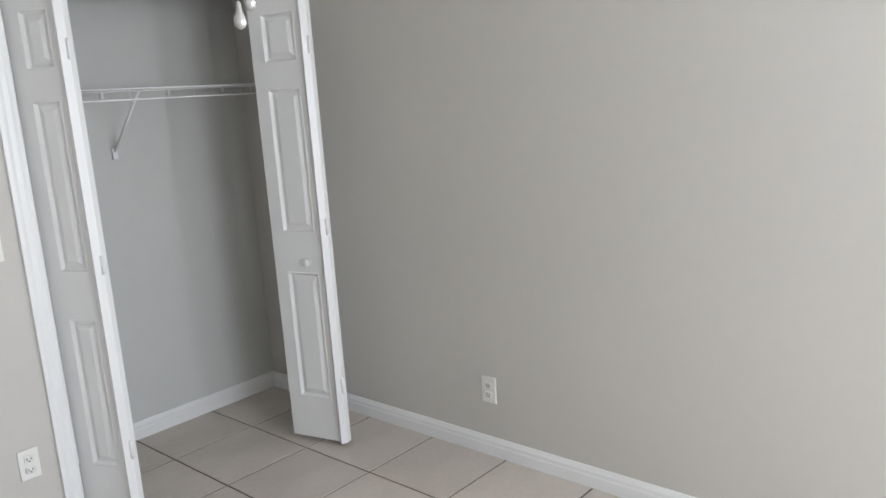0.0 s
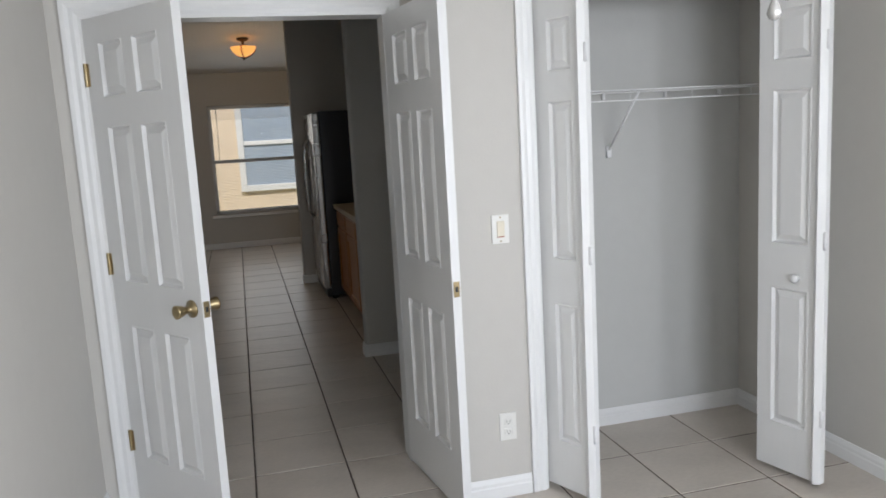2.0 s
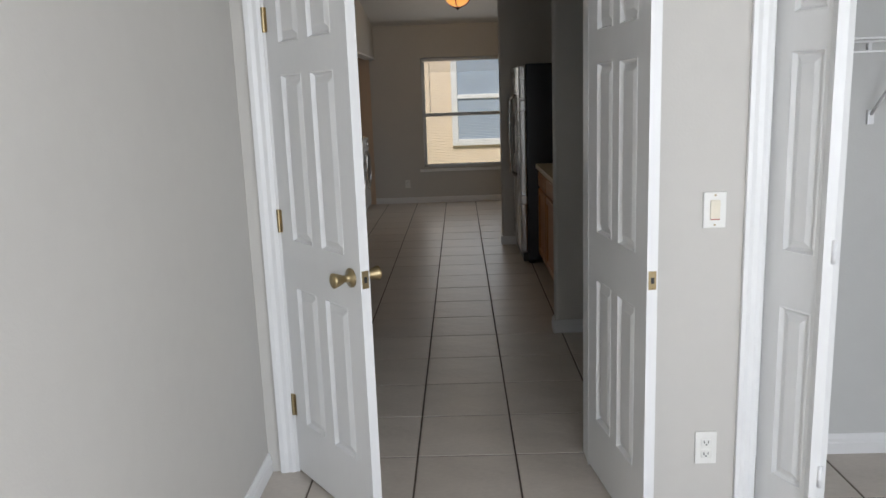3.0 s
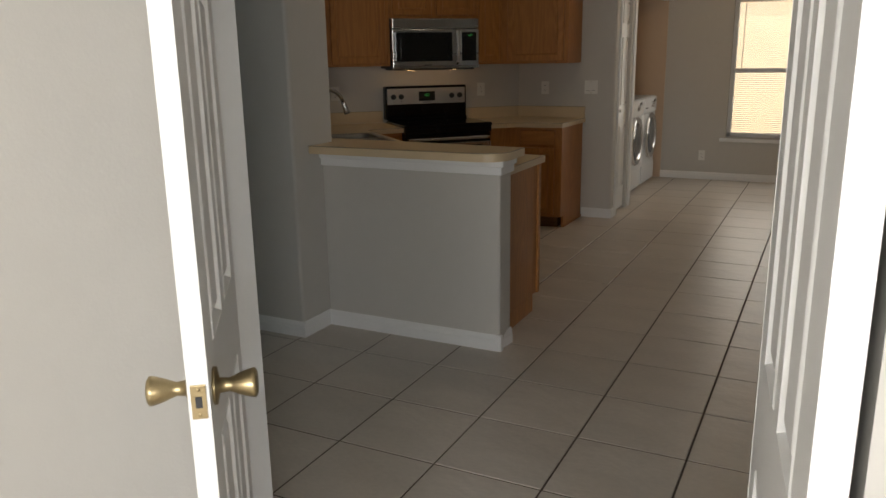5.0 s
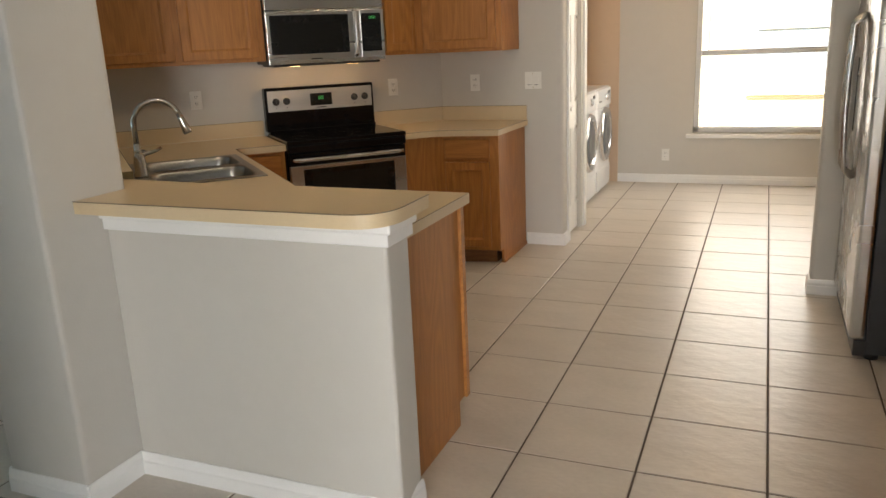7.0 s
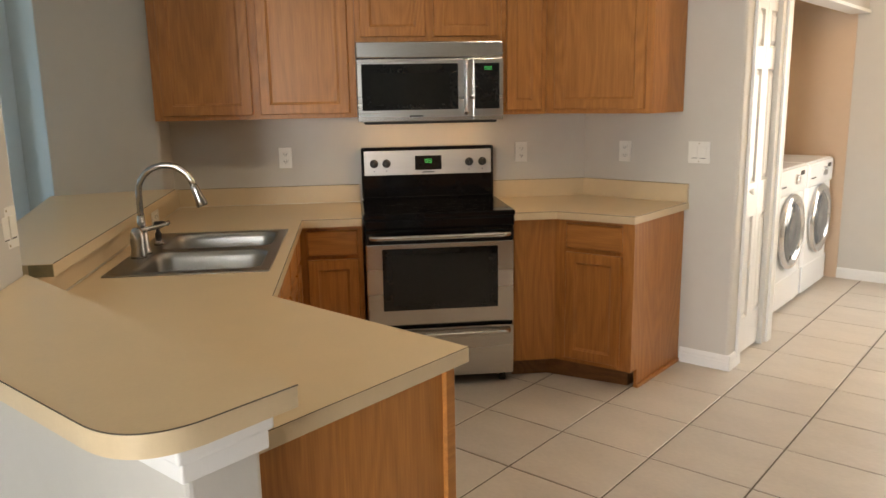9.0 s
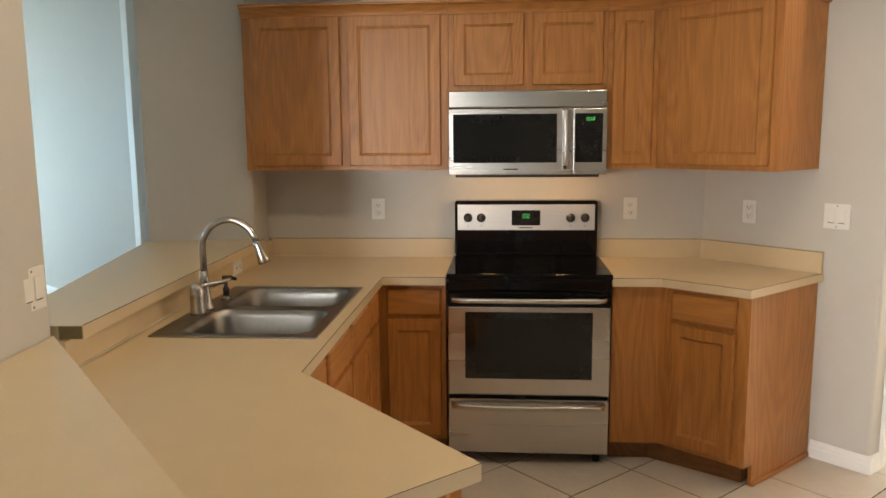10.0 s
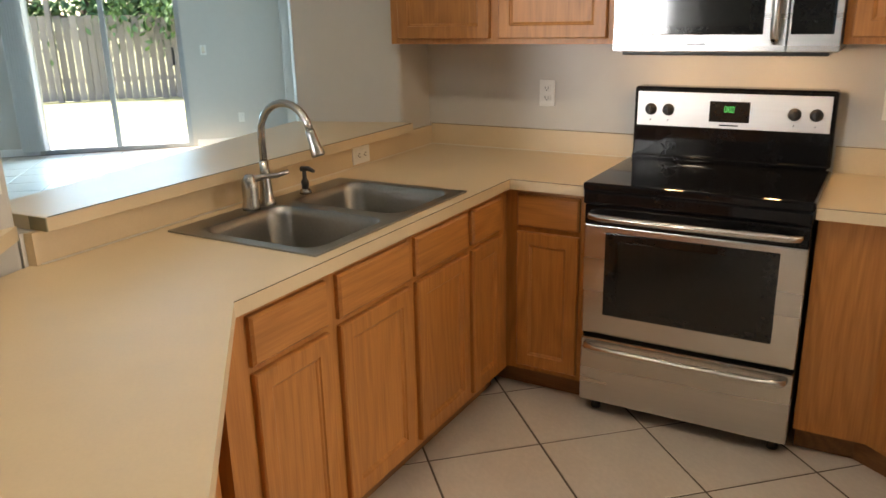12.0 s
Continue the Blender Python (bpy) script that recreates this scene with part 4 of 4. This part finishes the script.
# range
def kitchen_range():
    root = thing("range", "stainless and black electric kitchen range", "stove", KIT @ pose(2.137, 0, 0))
    w = 0.758
    boxes("body", BLACK, [(0.002, -0.60, 0.045, w - 0.002, -0.03, 0.905)], root, 0.004)
    boxes("cooktop", BLACK, [(-0.003, -0.655, 0.895, w + 0.003, -0.10, 0.925)], root, 0.008)
    boxes("front_lip", BLACK, [(0.0, -0.655, 0.845, w, -0.60, 0.897)], root, 0.010)
    prism("guard", BLACK, [(0.004, 0), (w - 0.004, 0), (w - 0.004, -0.09), (0.004, -0.09)], 0.925, 1.215, root, 0.012)
    bm = bmesh.new()
    a = [bm.verts.new(p) for p in ((0.02, -0.0925, 1.06), (w - 0.02, -0.0925, 1.06), (w - 0.02, -0.0925, 1.195), (0.02, -0.0925, 1.195))]
    bm.faces.new(a)
    r = bmesh.ops.extrude_face_region(bm, geom=list(bm.faces))
    for v in r["geom"]:
        if isinstance(v, bmesh.types.BMVert):
            v.co.y += 0.004
    emit("control_panel", bm, PANEL, root)
    prism("cove", BLACK, [(0.03, -0.092), (w - 0.03, -0.092), (w - 0.01, -0.125), (0.01, -0.125)], 0.925, 0.945, root, 0.006)
    for x in (0.075, 0.145, 0.613, 0.688):
        mm = Matrix.Translation((x, -0.0925, 1.125)) @ Matrix.Rotation(radians(90), 4, "X")
        lathe("control_knob", BLPLA, [(0.024, 0), (0.023, 0.006), (0.019, 0.010), (0.017, 0.026), (0.012, 0.029)], mm, root, 20)
        boxes("knob_grip", BLPLA, [(x - 0.004, -0.128, 1.108, x + 0.004, -0.118, 1.142)], root, 0.002)
        boxes("knob_mark", SLOT, [(x - 0.002, -0.0945, 1.080, x + 0.002, -0.0926, 1.086)], root)
    boxes("display", BLGLASS, [(0.305, -0.0965, 1.085, 0.455, -0.0915, 1.165)], root, 0.003)
    for i, dx in enumerate((0.0, 0.013, 0.026)):
        boxes("digit", LED, [(0.362 + dx, -0.0972, 1.125, 0.364 + dx, -0.0966, 1.145), (0.370 + dx, -0.0972, 1.125, 0.372 + dx, -0.0966, 1.145), (0.362 + dx, -0.0972, 1.144, 0.372 + dx, -0.0966, 1.146), (0.362 + dx, -0.0972, 1.124, 0.372 + dx, -0.0966, 1.126)], root)
    boxes("buttons", GREYGL, [(0.318 + 0.018 * i, -0.0972, 1.097, 0.330 + 0.018 * i, -0.0964, 1.103) for i in range(7)], root)
    boxes("maker_badge", GREYGL, [(0.345, -0.0945, 1.070, 0.415, -0.0926, 1.075)], root)
    # oven door, handle, drawer
    boxes("door", STEEL, [(0.004, -0.645, 0.345, w - 0.004, -0.602, 0.770)], root, 0.006)
    boxes("door_top", BLACK, [(0.004, -0.642, 0.771, w - 0.004, -0.602, 0.842)], root, 0.004)
    boxes("door_glass", BLGLASS, [(0.085, -0.6485, 0.425, w - 0.085, -0.6425, 0.745)], root, 0.004)
    boxes("door_window", GREYGL, [(0.135, -0.6495, 0.455, w - 0.135, -0.6480, 0.715)], root, 0.001)
    for z, nm in ((0.808, "door_handle"), (0.300, "drawer_handle")):
        pts = [(0.03, -0.644, z), (0.035, -0.672, z), (0.07, -0.688, z)] + [(0.07 + (w - 0.14) * i / 8, -0.690 - 0.006 * math.sin(math.pi * i / 8), z) for i in range(1, 8)] + [(w - 0.07, -0.688, z), (w - 0.035, -0.672, z), (w - 0.03, -0.644, z)]
        tube(nm, STEEL, pts, 0.0135, root, 12)
    boxes("drawer_gap", BLACK, [(0.004, -0.62, 0.325, w - 0.004, -0.60, 0.345)], root)
    boxes("drawer", STEEL, [(0.004, -0.645, 0.060, w - 0.004, -0.602, 0.325)], root, 0.006)
    for x in (0.05, w - 0.05):
        lathe("foot", BLPLA, [(0.020, 0), (0.018, 0.02), (0.012, 0.06)], Matrix.Translation((x, -0.57, 0)), root, 12)
        lathe("foot", BLPLA, [(0.020, 0), (0.018, 0.02), (0.012, 0.06)], Matrix.Translation((x, -0.10, 0)), root, 12)


kitchen_range()


def microwave():
    root = thing("microwave", "stainless over-the-range microwave with black glass door", "microwave", KIT @ pose(2.133, -0.004, 1.362))
    w, h, f = 0.757, 0.405, -0.375
    boxes("body", BLPLA, [(0, f + 0.03, 0.006, w, 0, h)], root, 0.004)
    boxes("bottom_pan", BLPLA, [(0.03, f + 0.02, -0.010, w - 0.03, -0.02, 0.008)], root, 0.006)
    prism("vent_grille", STEEL, [(0, -0.33), (0, f - 0.004), (w, f - 0.004), (w, -0.33)], 0.325, h, root, 0.006)
    boxes("door", STEEL, [(0, f - 0.004, 0.004, 0.595, f + 0.028, 0.320)], root, 0.004)
    boxes("control_side", STEEL, [(0.598, f - 0.004, 0.004, w, f + 0.028, 0.320)], root, 0.004)
    boxes("door_glass", BLGLASS, [(0.022, f - 0.0075, 0.062, 0.520, f - 0.001, 0.295)], root, 0.004)
    boxes("door_window", GREYGL, [(0.068, f - 0.0085, 0.090, 0.475, f - 0.0070, 0.250)], root, 0.001)
    boxes("control_glass", BLGLASS, [(0.606, f - 0.0075, 0.062, 0.737, f - 0.001, 0.295)], root, 0.004)
    for dx in (0.0, 0.014, 0.028):
        boxes("digit", LED, [(0.660 + dx, f - 0.0085, 0.262, 0.662 + dx, f - 0.0072, 0.276), (0.668 + dx, f - 0.0085, 0.262, 0.670 + dx, f - 0.0072, 0.276), (0.660 + dx, f - 0.0085, 0.275, 0.670 + dx, f - 0.0072, 0.277), (0.660 + dx, f - 0.0085, 0.261, 0.670 + dx, f - 0.0072, 0.263)], root)
    boxes("buttons", GREYGL, [(0.632 + 0.022 * (i % 4), f - 0.0082, 0.10 + 0.022 * (i // 4), 0.642 + 0.022 * (i % 4), f - 0.0070, 0.106 + 0.022 * (i // 4)) for i in range(24)], root)
    boxes("maker_badge", GREYGL, [(0.265, f - 0.0055, 0.028, 0.335, f - 0.0035, 0.034)], root)
    pts = [(0.560, f - 0.002, 0.040), (0.560, f - 0.030, 0.052)] + [(0.560, f - 0.034 - 0.004 * math.sin(math.pi * i / 6), 0.06 + 0.235 * i / 6) for i in range(7)] + [(0.560, f - 0.030, 0.303), (0.560, f - 0.002, 0.315)]
    tube("handle", STEEL, pts, 0.014, root, 12)
    for x in (0.19, 0.57):
        boxes("lamp_lens", BULB, [(x - 0.03, -0.26, -0.0125, x + 0.03, -0.20, -0.0098)], root)


microwave()


def upper_cabinets():
    top = 2.165
    g = "oak wall cabinets"
    D = 0.315
    for label, x0, x1, z0, doors in (
        ("honey oak double-door wall cabinet", 1.106, 2.129, 1.39, ((0.045, 0.490), (0.530, 0.985))),
        ("honey oak short wall cabinet above the microwave", 2.131, 2.892, 1.772, ((0.025, 0.362), (0.405, 0.742))),
        ("honey oak narrow wall cabinet", 2.894, 3.135, 1.39, ((0.025, 0.215),)),
    ):
        root = thing("wall_cabinet", label, "cabinet", KIT @ pose(x0, 0, 0), g)
        w = x1 - x0
        boxes("body", OAK, [(0, -D, z0, w, -0.003, top)], root)
        for a, b in doors:
            cab_door(root, a, z0 + 0.022, b, top - 0.03, -D)
        bm = bmesh.new()
        prof = [(-D, top - 0.03), (-D - 0.012, top - 0.03), (-D - 0.016, top - 0.015), (-D - 0.032, top + 0.012), (-D - 0.045, top + 0.018), (-D - 0.045, top + 0.03), (-D, top + 0.03)]
        l0, l1 = [[bm.verts.new((x, y, z)) for y, z in prof] for x in (0, w)]
        for i in range(len(prof)):
            j = (i + 1) % len(prof)
            bm.faces.new((l0[i], l0[j], l1[j], l1[i]))
        bm.faces.new(l0)
        bm.faces.new(l1)
        emit("crown", bm, OAKX, root)
    root = thing("wall_cabinet", "honey oak angled end wall cabinet with crown moulding", "cabinet", Matrix(), g)
    a, b, c, d = kp(3.137, 0.003), kp(3.137, D), (-1.36, 6.19), (-1.36, 6.577)
    pts = [a, b, c, d, (-2.03, 6.577)]
    prism("body", OAK, pts, 1.39, top, root)
    fd = Vector((c[0] - b[0], c[1] - b[1], 0))
    ob = cab_door(root, 0.055, 1.412, fd.length - 0.035, top - 0.03, 0)
    ob.matrix_basis = pose(b[0], b[1], 0, 0, 0, math.degrees(math.atan2(fd.y, fd.x)))
    bm = bmesh.new()
    nb = Vector((fd.y, -fd.x, 0)).normalized()
    loops = []
    for p, o in ((b, Vector(kp(0, 1)).to_3d() - Vector(kp(0, 0)).to_3d()), (c, Vector((0.75, nb.y * 1.0, 0))), (d, Vector((1, 0, 0)))):
        loops.append([bm.verts.new(Vector((p[0], p[1], z)) + o * q) for q, z in ((0, top - 0.03), (0.012, top - 0.03), (0.016, top - 0.015), (0.032, top + 0.012), (0.045, top + 0.018), (0.045, top + 0.03), (0, top + 0.03))])
    for l0, l1 in zip(loops, loops[1:]):
        for i in range(7):
            bm.faces.new((l0[i], l0[(i + 1) % 7], l1[(i + 1) % 7], l1[i]))
    bm.faces.new(loops[0])
    bm.faces.new(loops[-1])
    emit("crown", bm, OAKX, root)


upper_cabinets()

outlet(KIT @ pose(1.72, 0, 1.165))
outlet(KIT @ pose(3.07, 0, 1.165))
outlet(pose(-1.69, 6.579, 1.168))
switch(pose(-1.262, 6.579, 1.175), 2, "white double rocker light switch")
sw = switch(KIT @ pose(1.151, -2.235, 1.165, 0, 0, 90), 2, "white switch and outlet plate on the column")
outlet(KIT @ pose(1.141, -0.64, 0.952, 0, 90, 90), "white outlet laid flat under the ledge")
outlet(pose(-0.65, 9.198, 0.28))
outlet(pose(-9.798, 3.85, 0.33, 0, 0, 90))
switch(pose(-9.798, 3.48, 1.15, 0, 0, 90))


def fridge():
    root = thing("refrigerator", "dark side-by-side refrigerator with steel doors", "refrigerator", pose(0.645, 4.92, 0))
    boxes("body", NAVY, [(0.065, 0, 0.03, 0.765, 0.90, 1.76)], root, 0.008)
    boxes("door", STEEL, [(0.0, 0.004, 0.10, 0.062, 0.50, 1.75)], root, 0.014)
    boxes("door", STEEL, [(0.0, 0.506, 0.10, 0.062, 0.896, 1.75)], root, 0.014)
    boxes("grille", BLPLA, [(0.02, 0.004, 0.02, 0.07, 0.896, 0.095)], root, 0.004)
    for y in (0.455, 0.55):
        pts = [(0.0, y, 0.75), (-0.035, y, 0.78)] + [(-0.045 - 0.012 * math.sin(math.pi * i / 8), y, 0.80 + 0.65 * i / 8) for i in range(9)] + [(-0.035, y, 1.47), (0.0, y, 1.50)]
        tube("handle", STEEL, pts, 0.014, root, 10)
    boxes("dispenser", BLGLASS, [(-0.004, 0.62, 0.95, 0.004, 0.80, 1.30)], root, 0.003)
    lathe("foot", BLPLA, [(0.03, 0), (0.03, 0.03)], Matrix.Translation((0.10, 0.05, 0)), root, 12)
    lathe("foot", BLPLA, [(0.03, 0), (0.03, 0.03)], Matrix.Translation((0.70, 0.85, 0)), root, 12)


fridge()
base_cabinet("dark oak base cabinets next to the refrigerator", pose(1.41, 4.84, 0, 0, 0, -90), 1.84, [(0.04, 0.58), (0.62, 1.18), (1.22, 1.80)], 0.60)
ct3 = thing("countertop", "beige laminate countertop next to the refrigerator", "countertop")
boxes("slab", LAMIN, [(0.775, 2.98, CT - 0.038, 1.415, 4.845, CT)], ct3, 0.002)
boxes("backsplash", LAMIN, [(1.395, 2.98, CT, 1.415, 4.845, CT + 0.10)], ct3, 0.002)


def front_loader(name, label, y, window):
    """Front-loading machine whose door faces +x."""
    root = thing(name, label, "washing machine", pose(-1.17, y, 0, 0, 0, 90), "laundry machines")
    w, h = 0.675, 0.985
    boxes("body", WASHW, [(0, 0.012, 0.025, w, 0.72, h)], root, 0.015)
    prism("front", WASHW, [(0.004, 0.014), (0.05, 0.0), (w - 0.05, 0.0), (w - 0.004, 0.014)], 0.03, 0.80, root, 0.004)
    boxes("control_panel", WASHW, [(0.004, -0.004, 0.805, w - 0.004, 0.03, h - 0.01)], root, 0.012)
    mm = Matrix.Translation((w / 2, -0.002, 0.55)) @ Matrix.Rotation(radians(90), 4, "X")
    bm = bmesh.new()
    add_lathe(bm, [(0.255, 0), (0.258, 0.018), (0.245, 0.034), (0.225, 0.036), (0.205, 0.030), (0.200, 0.012)], mm, 40)
    emit("door_ring", bm, CHROME, root, smooth=True)
    bm = bmesh.new()
    add_lathe(bm, [(0.203, 0.012), (0.19, 0.026), (0.14, 0.034), (0.06, 0.030), (0.001, 0.028)], mm, 40)
    emit("door_glass", bm, window, root, smooth=True)
    lathe("dial", CHROME, [(0.035, 0), (0.033, 0.012), (0.026, 0.022), (0.022, 0.023)], Matrix.Translation((w * 0.62, -0.004, 0.895)) @ Matrix.Rotation(radians(90), 4, "X"), root, 20)
    boxes("display", BLGLASS, [(w * 0.76, -0.0055, 0.915, w * 0.90, -0.002, 0.945)], root, 0.001)
    boxes("dispenser_drawer", WASHW, [(0.03, -0.009, 0.85, 0.22, 0.0, 0.955)], root, 0.004)
    boxes("drawer_grip", GREYGL, [(0.06, -0.0105, 0.862, 0.19, -0.008, 0.872)], root)
    boxes("toe_panel", WASHW, [(0.02, -0.003, 0.04, w - 0.02, 0.01, 0.23)], root, 0.004)
    for x in (0.06, w - 0.06):
        for yy in (0.06, 0.66):
            lathe("foot", BLPLA, [(0.02, 0), (0.02, 0.03)], Matrix.Translation((x, yy, 0)), root, 10)


front_loader("washing_machine", "white front-loading washing machine with chrome door ring", 7.64, DRUM)
front_loader("clothes_dryer", "white front-loading clothes dryer with chrome door ring", 8.345, DRUM)

pd = thing("pantry_door", "white panelled bifold pantry door with small knob", "door", pose(-1.065, 6.744, 0, 0, 0, 90))
for i in range(2):
    paneled_leaf("leaf", DOORW, 0.232, 2.0, 0.03, [(0.05, 0.182)], BROWS, pd, pose(0.002 + i * 0.236, 0.012, 0.02))
lathe("knob", WHITE, [(0.012, 0), (0.009, 0.008), (0.016, 0.016), (0.018, 0.024), (0.010, 0.030)], Matrix.Translation((0.10, 0.012, 0.95)) @ Matrix.Rotation(radians(90), 4, "X"), pd, 16)


def ceiling_lamp(x, y):
    root = thing("ceiling_lamp", "bronze ceiling lamp with lit amber glass bowl", "lamp", pose(x, y, 2.742))
    lathe("canopy", BRONZE, [(0.07, 0.0), (0.068, -0.012), (0.05, -0.026), (0.018, -0.034), (0.014, -0.075)], Matrix(), root)
    b = lathe("shade", AMBER, [(0.150, -0.095), (0.152, -0.100), (0.140, -0.130), (0.115, -0.165), (0.075, -0.195), (0.03, -0.212), (0.004, -0.215)], Matrix(), root, 32)
    b.visible_shadow = False
    for a in (20, 140, 260):
        c, s = math.cos(radians(a)), math.sin(radians(a))
        tube("arm", BRONZE, [(0.012 * c, 0.012 * s, -0.07), (0.08 * c, 0.08 * s, -0.085), (0.158 * c, 0.158 * s, -0.10), (0.150 * c, 0.150 * s, -0.135), (0.11 * c, 0.11 * s, -0.185), (0.02 * c, 0.02 * s, -0.228)], 0.006, root, 8)
    lathe("finial", BRONZE, [(0.018, -0.212), (0.022, -0.224), (0.012, -0.238), (0.003, -0.255)], Matrix(), root, 16)


ceiling_lamp(0.146, 7.50)
# fixtures for the added fill lamps, out of view on the kitchen ceiling
LENS = glow("added_can_lens", (1.0, 0.85, 0.65), 0.8)
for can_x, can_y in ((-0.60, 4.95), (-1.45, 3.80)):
    kl = thing("ceiling_light", "white recessed can light, unseen, added to light the kitchen", "lamp", pose(can_x, can_y, HT), "kitchen ceiling lights")
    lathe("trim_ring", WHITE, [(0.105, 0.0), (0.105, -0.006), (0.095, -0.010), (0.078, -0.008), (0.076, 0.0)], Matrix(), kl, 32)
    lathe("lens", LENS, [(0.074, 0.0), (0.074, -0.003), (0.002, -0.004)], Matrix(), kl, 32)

# ================= floor tiles =================
PX, PY, X0, Y0 = 0.42, 0.42, 0.32, 4.535
floor = struct(boxes("floor", GROUT, [(-9.95, -4.3, -0.15, RX + 0.12, 9.36, -0.0035)]), "floor of beige ceramic tiles with brown grout", "floor")


def tile_mesh(bm, x, y, w, h, dz=0.0):
    g, b = 0.0040, 0.0020
    lo = [bm.verts.new((x + sx * (w / 2 - g), y + sy * (h / 2 - g), -0.006)) for sx, sy in ((-1, -1), (1, -1), (1, 1), (-1, 1))]
    mid = [bm.verts.new((x + sx * (w / 2 - g), y + sy * (h / 2 - g), dz - b)) for sx, sy in ((-1, -1), (1, -1), (1, 1), (-1, 1))]
    hi = [bm.verts.new((x + sx * (w / 2 - g - b), y + sy * (h / 2 - g - b), dz)) for sx, sy in ((-1, -1), (1, -1), (1, 1), (-1, 1))]
    for a, c in ((lo, mid), (mid, hi)):
        for i in range(4):
            bm.faces.new((a[i], a[(i + 1) % 4], c[(i + 1) % 4], c[i]))
    bm.faces.new(hi)


bm = bmesh.new()
tile_mesh(bm, 0, 0, PX, PY)
first = emit("tile", bm, TILE, floor)
tme = first.data
rest = bmesh.new()
rng = random.Random(11)
made = 0
for i in range(-26, 7):
    for j in range(-22, 13):
        x, y = X0 + PX * (i + 0.5), Y0 + PY * (j + 0.5)
        if x < -9.9 or x > RX + 0.2 or y < -4.3 or y > 9.4 or (y < -0.1 and x < -0.9):
            continue
        near = (-2.7 < x < 0.9 and 1.0 < y < 7.2) or (x > 0.9 and -0.6 < y < 1.3) or (-0.8 < x <= 0.9 and 0.2 < y <= 1.0) or (-1.2 < x < 0.9 and 7.2 <= y < 9.4)
        if near and made < 300:
            ob = first if made == 0 else new("tile", tme)
            ob.parent = floor
            ob.matrix_basis = pose(x, y, rng.uniform(-0.0006, 0.0), rng.uniform(-0.05, 0.05), rng.uniform(-0.05, 0.05), 180 * rng.randrange(2))
            made += 1
        else:
            tile_mesh(rest, x, y, PX, PY, rng.uniform(-0.0006, 0.0))
ro = emit("far_tiles", rest, TILE, floor)
ro["kind"] = "stuff"
